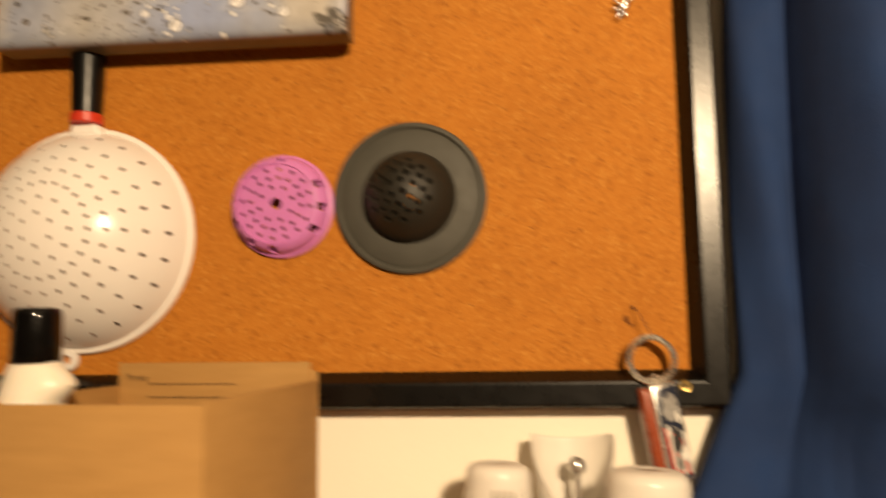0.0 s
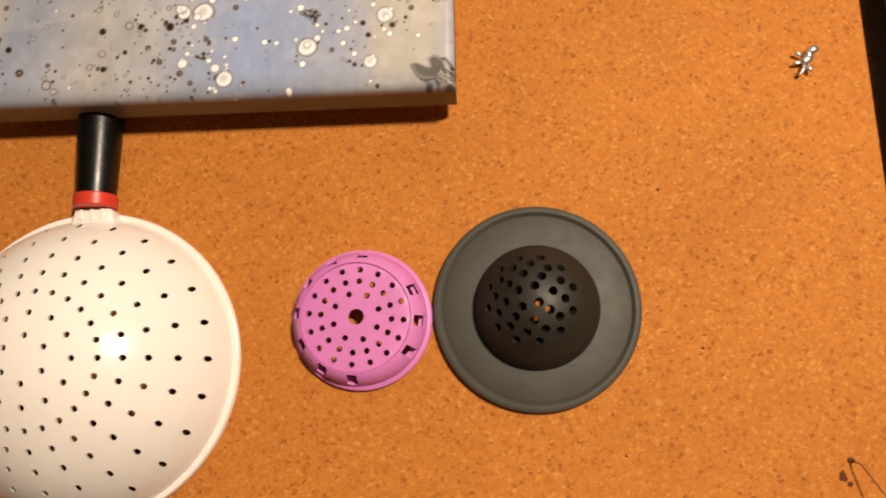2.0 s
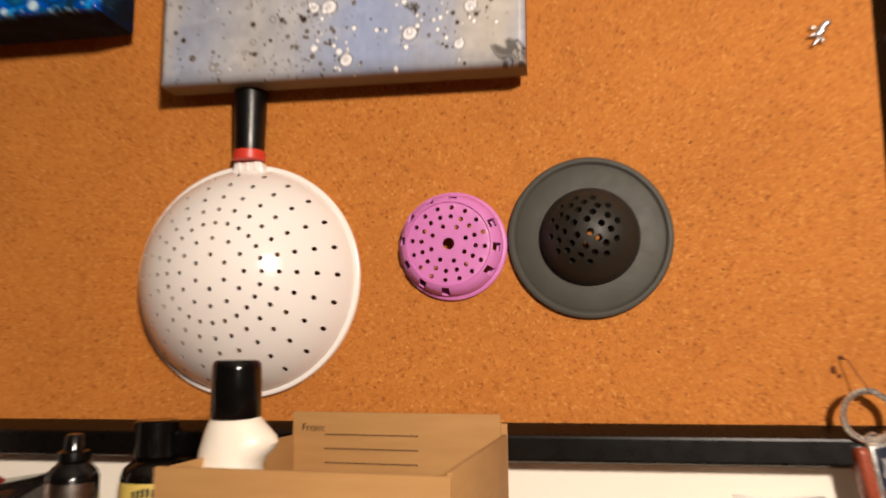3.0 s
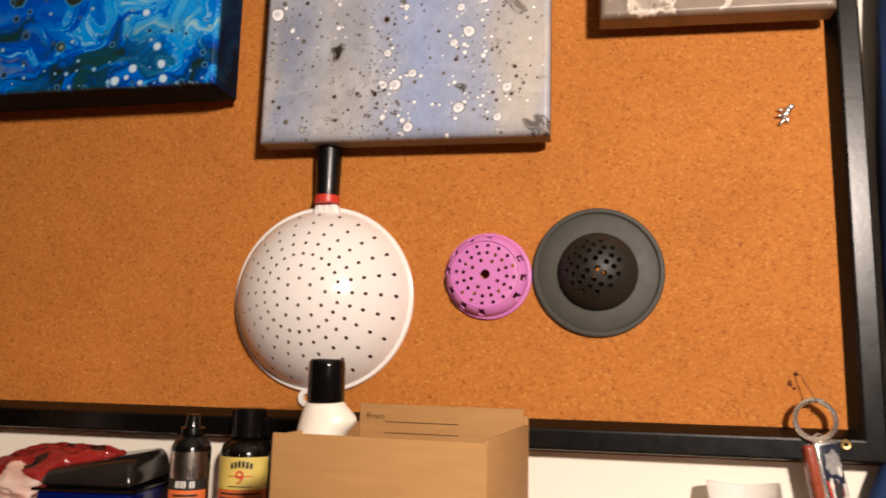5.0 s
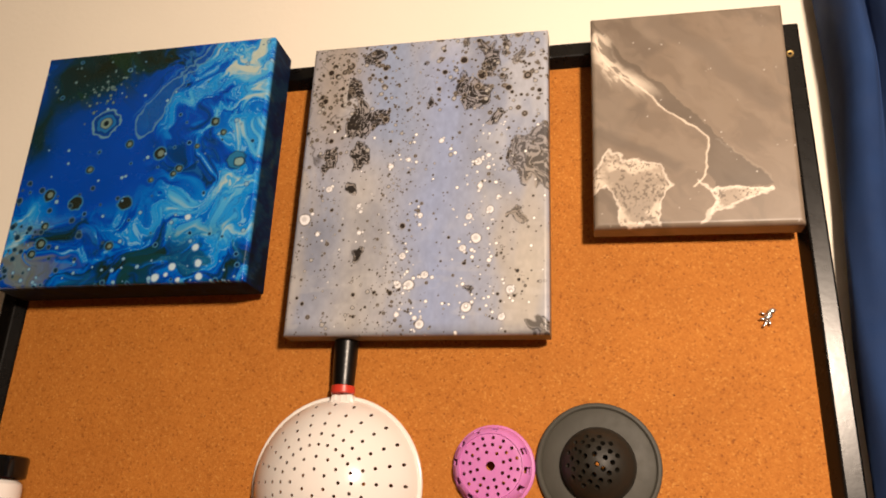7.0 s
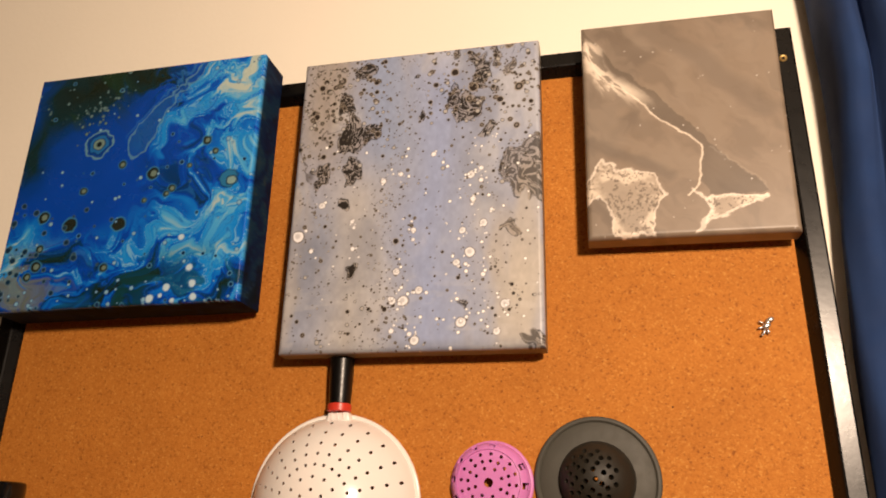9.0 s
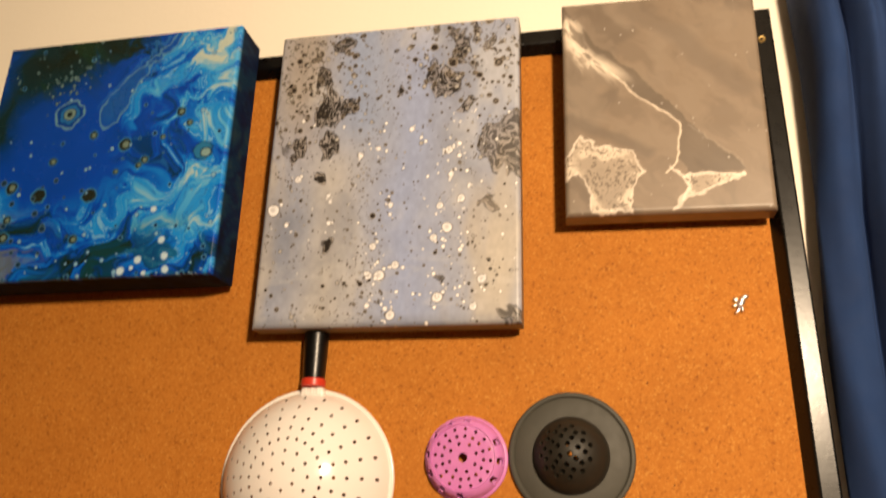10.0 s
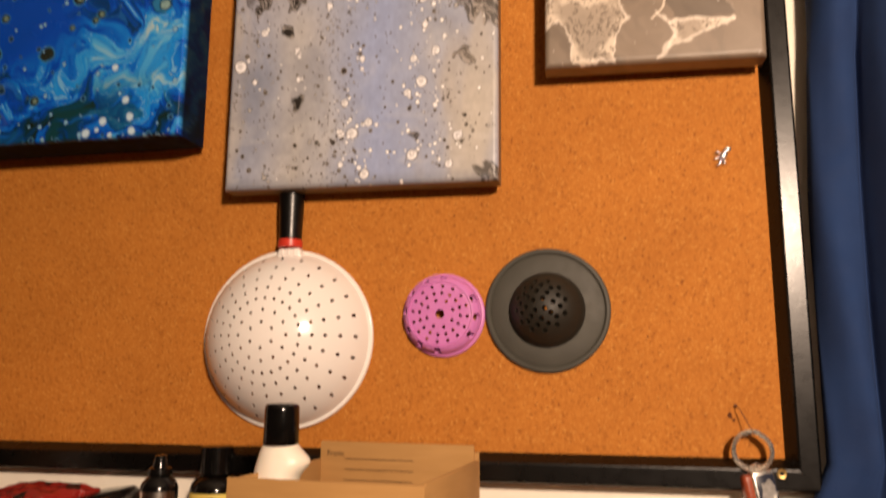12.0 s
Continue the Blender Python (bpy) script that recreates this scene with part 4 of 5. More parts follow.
# ---- small silver pin ----
def silver_pin():
    root = thing("silver_pin", pose(0.1945, 0, 1.4067, 90, 0, 0), "tiny shiny silver ornamental pin stuck in the cork", "pin")
    b = bmesh.new()

    def bead(x, y, rx, ry, rz, turn=0):
        s = bmesh.new()
        bmesh.ops.create_icosphere(s, subdivisions=2, radius=1)
        bmesh.ops.transform(s, matrix=pose(x, y, 0.0028, 0, 0, turn) @ Matrix.Diagonal((rx, ry, rz, 1)), verts=s.verts)
        joined(b, s)

    bead(0.0012, 0.0004, 0.0034, 0.0021, 0.0014, 30)
    bead(0.0042, 0.0048, 0.0028, 0.0020, 0.0014, 20)
    bead(0.0022, 0.0028, 0.0018, 0.0026, 0.0013, -20)
    bead(-0.0022, 0.0030, 0.0022, 0.0008, 0.0009, -25)
    bead(-0.0028, -0.0010, 0.0024, 0.0008, 0.0009, 5)
    bead(-0.0010, -0.0042, 0.0010, 0.0026, 0.0009, -25)
    bead(0.0018, -0.0036, 0.0010, 0.0022, 0.0009, 10)
    bead(-0.0022, -0.0060, 0.0014, 0.0008, 0.0009, 20)
    part("ornament", b, STEEL, root, "lumpy polished silver ornament")
    part("shaft", lathe([(0, -0.004), (0.0005, -0.002), (0.0005, 0.003), (0, 0.003)], 10), STEEL, root)


silver_pin()


# ---- key ring with a small folding knife ----
def key_ring():
    root = thing("key_ring", pose(0.2012, 0, 1.2113, 90), "steel split key ring hung on a pin in the cork", "key ring")
    pts = []
    for k in range(97):
        a = 2 * math.pi * k / 48 + 1.2
        w = 0.0121 - 0.0013 * (0.5 - 0.5 * math.cos(math.pi * k / 96))
        pts.append((w * math.cos(a), w * math.sin(a), 0.0105 + 0.0022 * k / 96 + 0.0012 * math.sin(a * 0.5)))
    part("split_ring", tube(pts, 0.0013, 8), RING_STEEL, root, "double-coiled steel ring")
    part("pin_shaft", tube([(-0.0070, 0.0275, 0.0002), (-0.0058, 0.0262, 0.006), (0.0002, 0.0128, 0.0125), (0.0012, 0.0102, 0.0125)], 0.00032, 6), THREAD, root, "thin dark bent pin")
    part("pin_loop", tube([(-0.0070 + 0.0009 * math.cos(a), 0.0275 + 0.0009 * math.sin(a), 0.001) for a in [k * math.pi / 6 for k in range(12)]], 0.0003, 6, True), THREAD, root)
    for k, (x, y, tilt) in enumerate(((0.0010, -0.0128, 0), (0.0040, -0.0150, 90), (0.0075, -0.0148, 40))):
        ring = [(0.0022 * math.cos(a), 0.0028 * math.sin(a), 0) for a in [j * math.pi / 8 for j in range(16)]]
        link_ob = part("chain_link", tube(ring, 0.0005, 6, True), STEEL, root)
        link_ob.matrix_basis = pose(x, y, 0.0115, tilt * 0.5, tilt, 15)
    part("shackle", cuboid(-0.0010, 0.0018, -0.0200, -0.0112, 0.0105, 0.0128, 0.0006), STEEL, root)


key_ring()


def pocket_knife():
    root = thing("pocket_knife", pose(0.2018, -0.0030, 1.1985, 90, 0, 0) @ pose(0, 0, 0, 0, 14, 9.5), "small folding knife with red scale and picture inlay, hanging", "pocket knife")
    w, h = 0.0085, 0.049
    part("scale", cuboid(-w - 0.0026, -w + 0.0062, -h, -0.0008, 0.0005, 0.0102, 0.0022, 3), KNIFE_RED, root, "red-brown glossy side scale")
    part("liner", cuboid(-w + 0.0022, w + 0.0002, -h - 0.0008, 0.0002, 0.0010, 0.0112, 0.0016, 3), STEEL, root, "chrome rim round the inlay")
    part("inlay", cuboid(-w + 0.0044, w - 0.0008, -h + 0.0012, -0.0018, 0.0108, 0.0117, 0.0003), ENAMEL, root, "dark glossy inlay plate")

    def blob(pts):
        b = bmesh.new()
        lo = [b.verts.new((x, y, 0.0117)) for x, y in pts]
        hi = [b.verts.new((x, y, 0.01195)) for x, y in pts]
        b.faces.new(hi)
        for k in range(len(pts)):
            j = (k + 1) % len(pts)
            b.faces.new((lo[k], lo[j], hi[j], hi[k]))
        return b

    rnd = random.Random(3)

    def splash(cx, cy, rx, ry, lift=0.0):
        ring = [(cx + rx * f * math.cos(a), cy + ry * f * math.sin(a)) for a, f in [(k * math.pi / 9, rnd.uniform(0.72, 1.12)) for k in range(18)]]
        b = blob(ring)
        bmesh.ops.translate(b, vec=(0, 0, lift), verts=b.verts)
        return b

    part("pale_patch", splash(0.0024, -0.0120, 0.0050, 0.0078), GREY_INK, root, "pale ragged patch of the inlay")
    for k in range(6):
        x = -0.0036 + 0.00185 * k
        top = -0.0215 - 0.0030 * ((k * 2) % 3)
        part("stripe", blob([(x, top), (x + 0.0014, top - 0.0012), (x + 0.0018, -0.0462), (x + 0.0005, -0.0462)]), (RED_INK, WHITE_INK)[k % 2], root, "red or white inlay stripe")
    for cx, cy, rx, ry, mat, say in ((0.0022, -0.0290, 0.0024, 0.0070, BLACK_INK, "dark streak over the stripes"), (0.0010, -0.0400, 0.0014, 0.0034, BLACK_INK, "dark streak over the stripes"),
                                     (-0.0012, -0.0250, 0.0013, 0.0042, WHITE_INK, "white fleck of the inlay"), (0.0050, -0.0360, 0.0013, 0.0048, WHITE_INK, "white fleck of the inlay"), (0.0052, -0.0180, 0.0014, 0.0030, WHITE_INK, "white fleck of the inlay")):
        part("ink_streak", splash(cx, cy, rx, ry, 0.0003), mat, root, say)
    part("bail", tube([(-0.0030, 0.0000, 0.006), (-0.0032, 0.0030, 0.006), (0.0008, 0.0044, 0.006), (0.0030, 0.0030, 0.006), (0.0030, 0.0, 0.006)], 0.0008, 8), STEEL, root)


pocket_knife()


# ---- blue curtain beside the board ----
def curve(pts, t):
    """A smooth line through pts."""
    i = min(max(int(t), 0), len(pts) - 2)
    f = t - i
    p = [pts[min(max(i + k, 0), len(pts) - 1)] for k in (-1, 0, 1, 2)]
    return [0.5 * (2 * p[1][c] + (p[2][c] - p[0][c]) * f + (2 * p[0][c] - 5 * p[1][c] + 4 * p[2][c] - p[3][c]) * f * f + (3 * p[1][c] - p[0][c] - 3 * p[2][c] + p[3][c]) * f ** 3) for c in (0, 1)]


def curtain():
    plan = [(0.2530, -0.001), (0.2522, -0.003), (0.2516, -0.006), (0.2512, -0.009), (0.2518, -0.014), (0.2555, -0.020), (0.2620, -0.0245), (0.2695, -0.0250), (0.2755, -0.022), (0.2775, -0.019), (0.2787, -0.028), (0.2830, -0.046),
            (0.290, -0.062), (0.299, -0.074), (0.309, -0.078), (0.318, -0.066), (0.324, -0.040), (0.329, -0.022), (0.335, -0.036), (0.344, -0.064), (0.356, -0.084), (0.368, -0.078), (0.376, -0.056), (0.384, -0.036), (0.394, -0.030), (0.405, -0.054), (0.418, -0.030)]
    # further up the hem stands straight out from the wall
    upper = [(0.2575, -0.001), (0.2577, -0.008), (0.2582, -0.016), (0.2592, -0.026), (0.261, -0.036), (0.2645, -0.045), (0.2705, -0.049), (0.2770, -0.046), (0.2805, -0.040), (0.2815, -0.047), (0.285, -0.058), (0.291, -0.066)]
    upper += [(x + 0.009, y) for x, y in plan[12:]]
    for k in range(4):
        ridge = [(0.436 + 0.09 * k, -0.014), (0.449 + 0.09 * k, -0.044), (0.470 + 0.09 * k, -0.068), (0.491 + 0.09 * k, -0.050), (0.505 + 0.09 * k, -0.022)]
        plan += ridge
        upper += ridge
    n, rows = (len(plan) - 1) * 6, 110
    b = bmesh.new()
    grid = []
    for i in range(rows + 1):
        z = 0.55 + 1.80 * i / rows
        low = max(0.0, 1.205 - z)
        pinch = math.exp(-((z - 1.208) / 0.020) ** 2)
        high = max(0.0, min(1.0, (z - 1.38) / 0.10))
        side = -0.0045 + 0.005 * high
        swing = -0.42 * min(low, 0.13) - 0.1 * max(0.0, low - 0.13)
        line = []
        for k in range(n + 1):
            lift = max(0.0, min(1.0, (z - 1.47) / 0.12))
            x, y = [a + (b2 - a) * lift for a, b2 in zip(curve(plan, k / 6), curve(upper, k / 6))]
            s = k / n
            edge = max(0.0, min(1.0, 1.4 - s * 3.5))
            x += max(0.0, min(1.0, 1.7 - s * 7)) * swing + edge * (side + 0.0012 * math.sin(z * 13 + 1)) + (1 - edge) * 0.004 * math.sin(z * 2.3 + s * 19)
            y *= 1 - 0.5 * min(1.0, low / 0.03) * max(0.0, min(1.0, 3.0 - k / 36))
            y = y * (1 - 0.30 * pinch * max(0.0, 1 - s * 5)) * (0.95 + 0.06 * math.sin(z * 2.7 + s * 24)) + 0.0026 * math.sin(z * 31 + s * 60) * math.sin(z * 5 + s * 13) * min(1.0, k / 18)
            line.append(b.verts.new((x, min(y, 0.006), z)))
        grid.append(line)
    for i in range(rows):
        for k in range(n):
            b.faces.new((grid[i][k], grid[i][k + 1], grid[i + 1][k + 1], grid[i + 1][k]))
    root = thing("curtain", pose(0, 0, 0), "blue cloth curtain hanging in soft folds beside the board", "curtain")
    cloth = part("cloth", b, CURTAIN, root)
    cloth.data.set_sharp_from_angle(angle=radians(179))
    part("rod", tube([(0.16, -0.045, 2.352), (0.95, -0.045, 2.352)], 0.008, 16), BLACK_WOOD, root, "dark curtain rod")
    for x in (0.2, 0.9):
        part("bracket", cuboid(x - 0.006, x + 0.006, -0.05, 0.0098, 2.33, 2.346, 0.002), BLACK_WOOD, root)


curtain()


# ---- open cardboard box ----
def cardboard_box():
    # turned a little, so that its far side lies further along the wall
    turn = -5.0
    W2, D, H = 0.0548, 0.1130, 1.2030 - TOP_Z
    root = thing("cardboard_box", pose(-0.0333, -0.1480, TOP_Z, 0, 0, turn), "small open brown cardboard box standing on the dresser", "box")
    t = 0.0022
    part("front_panel", cuboid(-W2, W2, -t, 0, 0.0005, H, 0.0005), CARD, root)
    part("back_panel", cuboid(-W2, W2, D, D + t, 0.0005, H + 0.006, 0.0005), CARD, root)
    part("side_panel", cuboid(W2 - t, W2, 0.0002, D - 0.0002, 0.0005, H + 0.001, 0.0005), CARD, root)
    part("side_panel", cuboid(-W2, -W2 + t, 0.0002, D - 0.0002, 0.0005, H - 0.001, 0.0005), CARD, root)
    part("bottom_panel", cuboid(-W2 + t, W2 - t, 0.0002, D - 0.0002, 0.0005, 0.003), CARD, root)
    flap = part("address_flap", cuboid(-0.0535, W2 - 0.0026, D - 0.0030, D - 0.0008, H - 0.05, H + 0.0105, 0.0005), CARD, root, "upright inner flap with printed lines")
    lettering("print", "From:", 0.0052, pose(-0.0485, D - 0.00312, H + 0.0012, 90), PRINT, flap)
    for k in range(3):
        part("printed_line", cuboid(-0.036, 0.012, D - 0.00325, D - 0.0029, H - 0.0006 - 0.0068 * k, H - 0.0001 - 0.0068 * k), PRINT, flap, "thin printed line")


cardboard_box()


def cap_bottle():
    root = thing("lotion_bottle", pose(-0.0748, -0.1065, TOP_Z + 0.0032), "white plastic bottle with black cap standing in the box", "bottle")
    b = lathe([(0, 0), (0.0165, 0), (0.0180, 0.002), (0.0182, 0.098), (0.0178, 0.108), (0.0165, 0.117), (0.0158, 0.120), (0.0150, 0.1235), (0.0145, 0.1265), (0.0138, 0.129), (0.0131, 0.1315), (0.0122, 0.1345), (0.0113, 0.1368), (0.0104, 0.1385), (0.0098, 0.1392), (0.0098, 0.141), (0, 0.141)], 48)
    for v in b.verts:
        v.co.y *= 0.8
        # one shoulder bulges out over a narrower waist
        if v.co.x > 0 and v.co.z < 0.1388:
            swell = 1 + 0.34 * math.exp(-((v.co.z - 0.1305) / 0.0052) ** 2) - 0.30 * max(0.0, min(1.0, (0.1275 - v.co.z) / 0.008))
            v.co.x *= swell
    body = part("body", b, MILKY, root, "creamy white bottle body with sloping shoulders")
    part("label_mark", cuboid(-0.0186, -0.0140, -0.0162, -0.0150, 0.1190, 0.1202, 0.0003), BLACK_INK, body)
    part("cap", lathe([(0, 0.162), (0.0072, 0.1622), (0.0088, 0.1618), (0.0098, 0.1605), (0.0100, 0.158), (0.0102, 0.1395), (0.0098, 0.1386), (0, 0.1386)], 40), BLACK_PLASTIC, root, "glossy black cylindrical cap")


cap_bottle()

# ---- supports and bottles ----
STAND_Z = 1.1285
stand = thing("wooden_box", pose(-0.1575, -0.046, TOP_Z), "low brown wooden box carrying two small bottles", "box")
part("body", cuboid(-0.0415, 0.0475, -0.040, 0.044, 0, STAND_Z - TOP_Z - 0.009, 0.001), BROWN_WOOD, stand)
part("lid", cuboid(-0.0425, 0.049, -0.042, 0.046, STAND_Z - TOP_Z - 0.0085, STAND_Z - TOP_Z, 0.0015), BROWN_WOOD, stand)

obox = thing("orange_box", pose(-0.2700, -0.0555, TOP_Z), "flat orange cardboard carton lying under the plastic case", "box")
part("tray", cuboid(-0.0485, 0.0485, -0.056, 0.060, 0, 0.030, 0.0008), ORANGE_BOX, obox)
part("lid", cuboid(-0.0497, 0.0497, -0.0572, 0.0612, 0.0302, 0.0620, 0.0010), ORANGE_BOX, obox)


def band(r, a0, a1, z0, z1, lift=0.0003, seg=28):
    """A label wrapped round a bottle of radius r, from angle a0 to a1 (degrees)."""
    b = bmesh.new()
    lo, hi = [], []
    for k in range(seg + 1):
        a = radians(a0 + (a1 - a0) * k / seg)
        p = ((r + lift) * math.cos(a), (r + lift) * math.sin(a))
        lo.append(b.verts.new((*p, z0)))
        hi.append(b.verts.new((*p, z1)))
    for k in range(seg):
        b.faces.new((lo[k], lo[k + 1], hi[k + 1], hi[k]))
    return b


def solvent_bottle():
    root = thing("solvent_bottle", pose(-0.1620, -0.0130, STAND_Z, 0, 0, 14), "small dark glass bottle with yellow and orange label", "bottle")
    r = 0.0178
    part("body", lathe([(0, 0), (r - 0.002, 0), (r, 0.002), (r, 0.049), (r - 0.0015, 0.0535), (r - 0.006, 0.0570), (0.0095, 0.0585), (0.0095, 0.060), (0, 0.060)], 44), DUSK, root, "dark brown glossy glass")
    part("cap", lathe([(0, 0.0785), (0.0105, 0.0785), (0.0116, 0.0775), (0.0118, 0.0595), (0.0105, 0.0586), (0, 0.0586)], 36), BLACK_PLASTIC, root, "black ribbed screw cap")
    lab = part("label", band(r, -152, -28, 0.0040, 0.0263), ORANGE, root, "orange lower half of the label")
    up = part("label", band(r, -152, -28, 0.0264, 0.0472), YELLOW, root, "yellow upper half of the label")
    # unreadable maker's lettering as plain bars
    for k in range(6):
        a = -112 + 8 * k
        part("mark", band(r, a, a + 5.5, 0.0408 - 0.0004 * abs(k - 2.5), 0.0453 - 0.0007 * abs(k - 2.5), 0.0006, 3), BLACK_INK, up, "black lettering bar")
    part("emblem_bar", band(r, -116, -64, 0.0348, 0.0354, 0.0005, 10), RED_INK, up, "thin red line")
    nine = lettering("numeral", "9", 0.0125, pose(-0.0036, -r - 0.0011, 0.0302, 90), RED_INK, up)
    for k, (z, w) in enumerate(((0.0282, 26), (0.0232, 46), (0.0202, 48), (0.0138, 30), (0.0096, 44), (0.0060, 30))):
        part("print_line", band(r, -90 - w, -90 + w, z, z + (0.0013 if k in (1, 2) else 0.0006), 0.0006, 12), (BLACK_INK, PRINT, PRINT, PRINT, PRINT, PRINT)[k], lab if k else up, "small print bar")


solvent_bottle()


def oil_bottle():
    root = thing("oil_bottle", pose(-0.1750, -0.0650, STAND_Z, 0, 0, 18), "small black oil bottle with orange and silver label", "bottle")
    r = 0.0119
    part("body", lathe([(0, 0), (r - 0.0015, 0), (r, 0.0015), (r, 0.056), (r - 0.0012, 0.0595), (r - 0.005, 0.0632), (0.0075, 0.0642), (0, 0.0642)], 40), BLACK_PLASTIC, root, "black plastic bottle body")
    part("nozzle", lathe([(0, 0.0765), (0.0034, 0.0763), (0.0042, 0.0745), (0.0052, 0.0690), (0.0072, 0.0682), (0.0076, 0.0643), (0, 0.0643)], 28), BLACK_PLASTIC, root, "black pointed nozzle cap")
    a = part("label", band(r, -155, -25, 0.0055, 0.0322), ORANGE, root, "orange lower label")
    b = part("label", band(r, -155, -25, 0.0386, 0.0545), FOIL, root, "silver upper label")
    c = part("label", band(r, -155, -25, 0.0323, 0.0385), BLACK_INK, root, "black strip of the label")
    for k in range(7):
        if k != 4:
            part("mark", band(r, -118 + 8 * k, -112.5 + 8 * k, 0.0335, 0.0375, 0.0006, 3), WHITE_INK, c, "white lettering bar")
    for z, w, hgt in ((0.0285, 36, 0.0013), (0.0259, 26, 0.0013), (0.0205, 34, 0.0006), (0.0155, 32, 0.0006), (0.0100, 14, 0.0006)):
        part("print_line", band(r, -90 - w, -90 + w, z, z + hgt, 0.0006, 10), BLACK_INK, a, "small print bar")
    for k in range(4):
        part("mark", band(r, -100 + 9 * k, -95 + 9 * k, 0.0395, 0.0440 + 0.0018 * (k % 2), 0.0006, 3), BLACK_INK, b, "dark lettering bar")


oil_bottle()


def plastic_case():
    root = thing("plastic_case", pose(-0.2560, -0.0265, TOP_Z + 0.0622, 0, 0, 6), "blue plastic case with smoky clear lid on orange carton", "case")
    w, d = 0.0325, 0.031
    part("tray", cuboid(-w, w, -d, d, 0, 0.0155, 0.003, 3), BLUE_PLASTIC, root, "glossy dark blue tray")
    part("lip", cuboid(-w - 0.0020, w + 0.0020, -d - 0.0020, d + 0.0020, 0.0156, 0.0176, 0.0008), BLACK_PLASTIC, root, "black lip round the tray")
    part("foam_insert", cuboid(-w + 0.006, w - 0.004, -d + 0.006, d - 0.004, 0.0178, 0.0250, 0.002), FOAM, root, "dark foam and tools inside the lid")
    b = cuboid(-w, w, -d, d, 0.0178, 0.0390, 0.0055, 4)
    for v in b.verts:
        rise = max(0.0, min(1.0, (v.co.z - 0.020) / 0.019))
        # the lid slopes up from its front and outer end
        v.co.z -= 0.007 * rise * max(0.0, min(1.0, (0.010 - v.co.x) / 0.030)) + 0.004 * rise * max(0.0, -v.co.y / d)
        v.co.x *= 1 - 0.10 * rise
        v.co.y *= 1 - 0.16 * rise
    part("lid", b, SMOKE, root, "smoky transparent domed lid")


plastic_case()


def crinkled_bag():
    root = thing("plastic_bag", pose(-0.3030, -0.0180, TOP_Z + 0.0622), "crumpled red and white glossy plastic bag of supplies", "bag")
    b = bmesh.new()
    bmesh.ops.create_icosphere(b, subdivisions=6, radius=1)
    for v in b.verts:
        p = v.co.copy()
        # creases: folded planes meeting in ridges
        fold = sum(abs(noise.noise(p * f + Vector((f, 2 * f, 5)))) / f ** 0.8 for f in (1.6, 3.1, 6.3))
        r = 1.12 - 0.34 * fold + 0.12 * noise.noise(p * 1.3 + Vector((3, 1, 7)))
        q = p * r
        v.co = (q.x * 0.060, q.y * 0.024, max(0.0, 0.0150 + 0.0240 * q.z + 0.16 * max(0.0, -q.x) * 0.004 + 0.006 * q.x * (q.z > 0)))
    ob = part("film", b, FILM_WHITE, root, "crinkled clear and white plastic film")
    ob.data.materials.append(FILM_RED)
    ob.data.materials.append(FILM_DARK)
    for f in ob.data.polygons:
        c = f.center
        h = c.z + 0.0035 * math.sin(c.x * 95) + 0.010 * noise.noise(c * 55)
        if h > 0.0200:
            f.material_index = 2 if noise.noise(c * 75 + Vector((4, 0, 1))) > 0.32 else 1


crinkled_bag()


def spray_bottle():
    root = thing("spray_can", pose(-0.3512, -0.0765, TOP_Z), "white cylindrical bottle with flat black cap on dresser", "bottle")
    part("body", lathe([(0, 0), (0.0225, 0), (0.024, 0.002), (0.024, 0.196), (0.0232, 0.2005), (0.020, 0.2035), (0, 0.2035)], 48), WHITE_PLASTIC, root, "white bottle body")
    part("cap", lathe([(0, 0.2195), (0.0232, 0.2195), (0.0246, 0.2185), (0.0250, 0.217), (0.0250, 0.2050), (0.0240, 0.2040), (0, 0.2040)], 48), BLACK_PLASTIC, root, "flat black screw cap")
    lab = part("label", band(0.024, -170, -40, 0.165, 0.1945, 0.0003), BLACK_INK, root, "black block on the label")
    for k in range(9):
        part("print_line", band(0.024, -30, -2, 0.190 - 0.006 * k, 0.1908 - 0.006 * k, 0.0003, 8), PRINT, root, "small print bar")


spray_bottle()


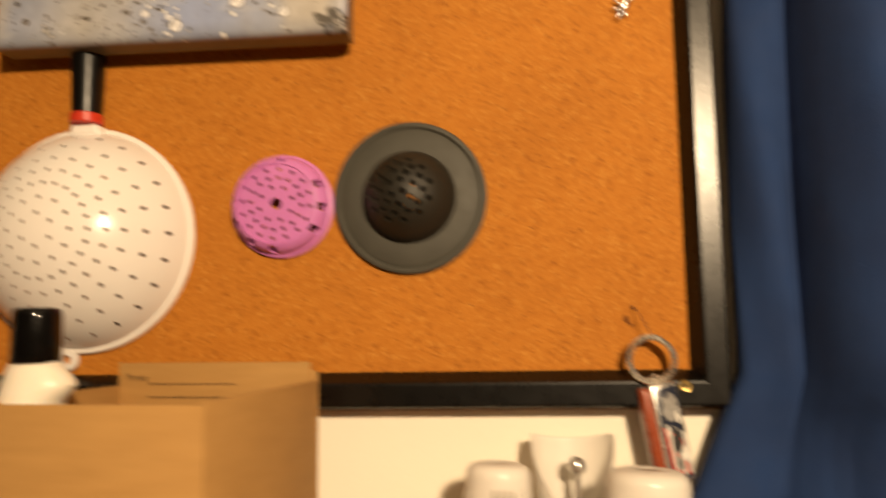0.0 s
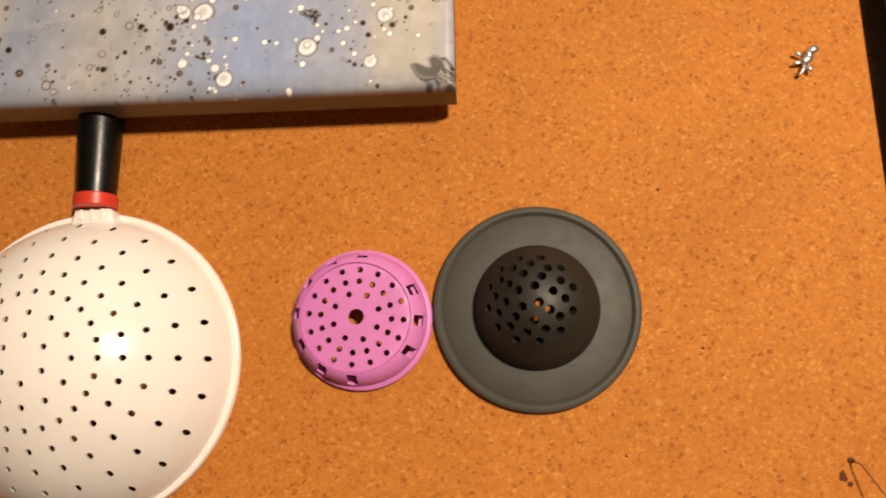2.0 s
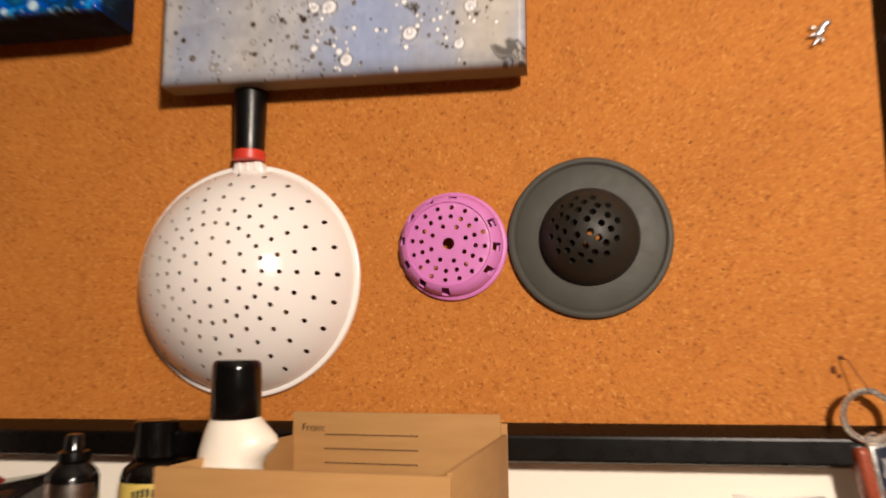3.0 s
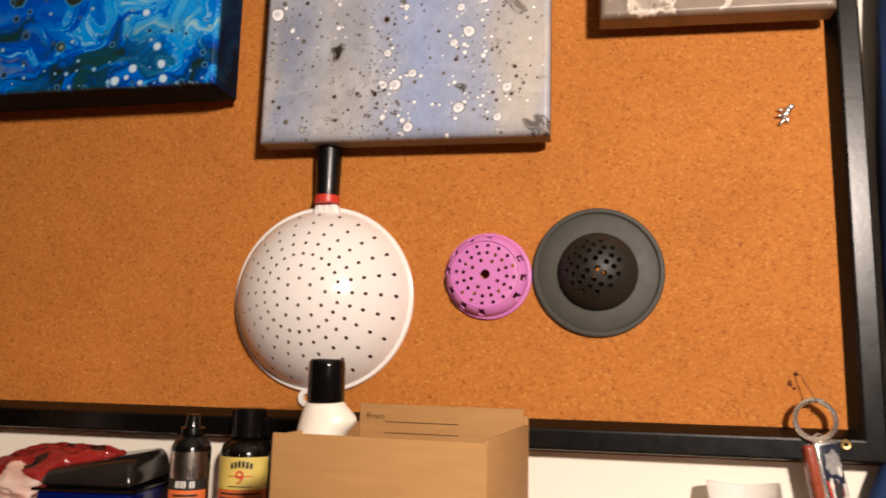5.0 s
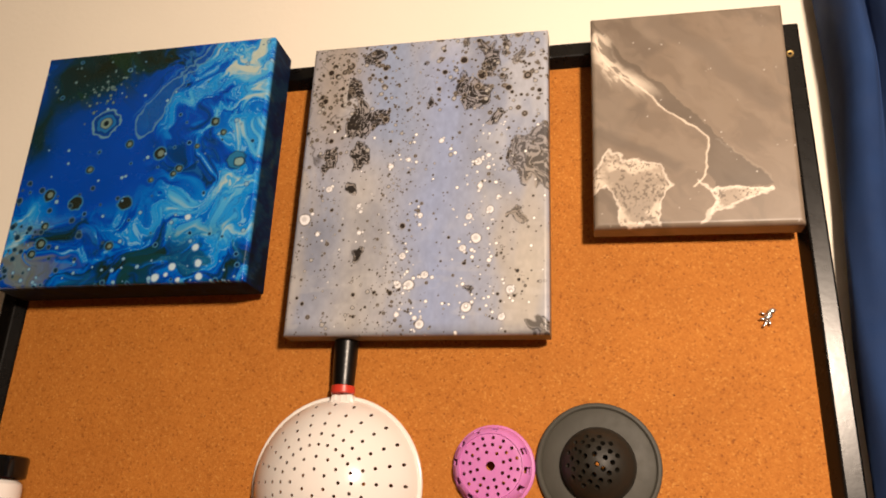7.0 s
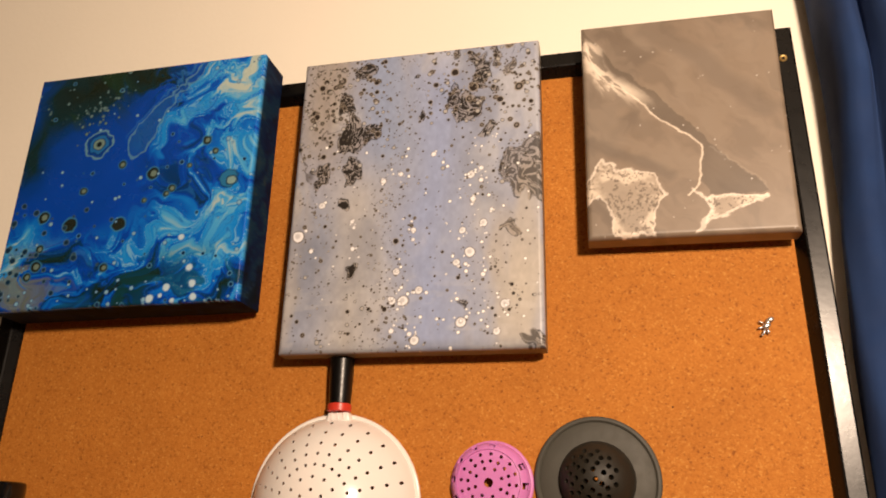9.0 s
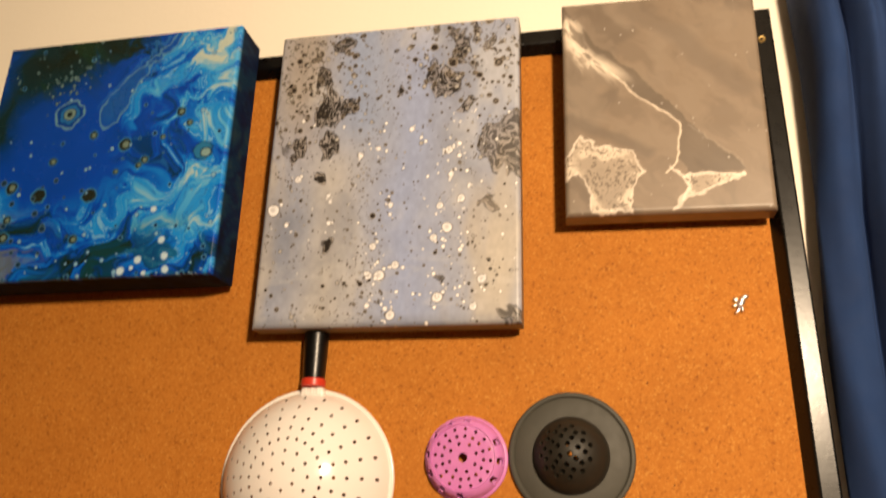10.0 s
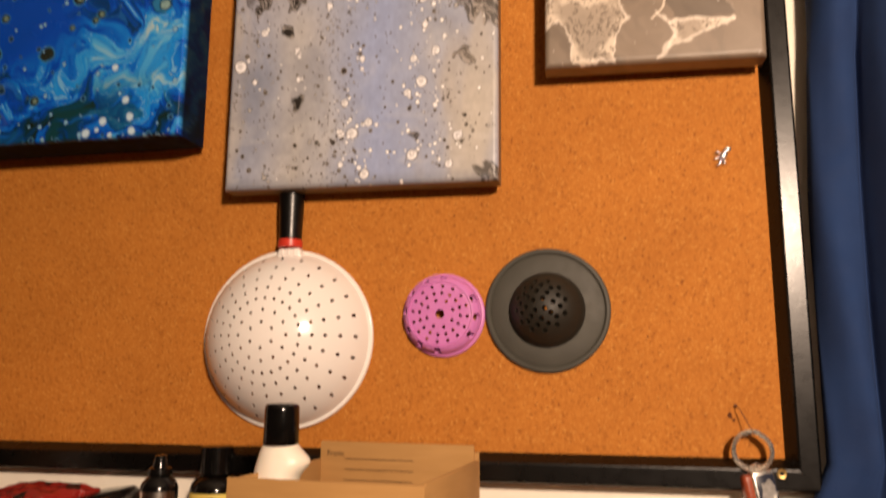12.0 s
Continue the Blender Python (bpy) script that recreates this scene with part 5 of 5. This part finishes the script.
# ---- white perforated cups ----
def perforated_cup(w, h, neck, slots):
    """A thin tapering shell with rows of slots; neck: how far its front opens in a V, 0 for a closed round top."""
    root = new("perforated_cup")
    n, rows = 96, 60
    b = bmesh.new()
    grid = []
    for i in range(rows + 1):
        v = i / rows
        line = []
        for k in range(n + 1):
            a = -math.pi + 2 * math.pi * k / n
            if neck:
                open_ = max(0.0, (abs(a) - 1.35) / (math.pi - 1.35))
                z = v * h * (1 - neck * open_ ** 0.9 - 0.02 * math.cos(2 * a))
                r = w * (0.60 + 0.42 * (z / h) ** 1.2)
                line.append(b.verts.new((r * math.sin(a), r * math.cos(a) * 0.85, z)))
            else:
                dome = max(0.0, (v - 0.86) / 0.14)
                r = w * (0.90 + 0.10 * math.sin(math.pi * min(1.0, v * 1.1))) * math.sqrt(max(1 - dome ** 2.4, 0.0004))
                z = h * (0.92 * min(v, 0.86) / 0.86 + 0.08 * math.sin(0.5 * math.pi * dome))
                line.append(b.verts.new((r * math.sin(a), r * math.cos(a) * 0.85, z)))
        grid.append(line)
    for i in range(rows):
        for k in range(n):
            band_no, along = divmod(i - 12, 8)
            a = abs(-180 + 360 * (k + 0.5) / n) if neck else (-180 + 360 * (k + 0.5) / n)
            row = band_no >= 0 and i < (58 if neck else 52) and along < 5
            if row and k % 3 == band_no % 3 and any(lo < a < hi for lo, hi in slots):
                continue
            b.faces.new((grid[i][k], grid[i][k + 1], grid[i + 1][k + 1], grid[i + 1][k]))
    bmesh.ops.remove_doubles(b, verts=b.verts, dist=1e-5)
    thicken(part("shell", b, FROSTED, root), 0.0008)
    return root


for x, y, w, h, tilt, turn, neck, slots in ((0.1180, -0.040, 0.0172, 0.0880, 2, 0, 0, ((-125, -95), (-180, -168), (150, 180), (120, 140))),
                                            (0.1590, -0.014, 0.0215, 0.0955, 0, 0, 0.40, ((95, 174),)),
                                            (0.1865, -0.048, 0.0208, 0.0865, 3, 0, 0, ((150, 180), (-180, -160), (95, 120)))):
    c = perforated_cup(w, h, neck, slots)
    c.matrix_basis = pose(x, y, TOP_Z + 0.0012, 0, tilt, turn)
    tagged(c, "thin milky white plastic cup with an open front neck and slots" if neck else "thin milky white plastic cup with rounded top and slots", "cup", "perforated cups on the dresser")


def ball_ornament():
    root = thing("chrome_ball", pose(0.1605, -0.014, TOP_Z), "small polished metal ball on a stem between white cups", "ornament")
    b = bmesh.new()
    bmesh.ops.create_uvsphere(b, u_segments=24, v_segments=14, radius=0.0048)
    bmesh.ops.translate(b, vec=(0, 0, 0.0830), verts=b.verts)
    part("ball", b, STEEL, root)
    part("stem", lathe([(0, 0), (0.009, 0), (0.009, 0.002), (0.002, 0.004), (0.0018, 0.079), (0, 0.079)], 20), STEEL, root)


ball_ornament()
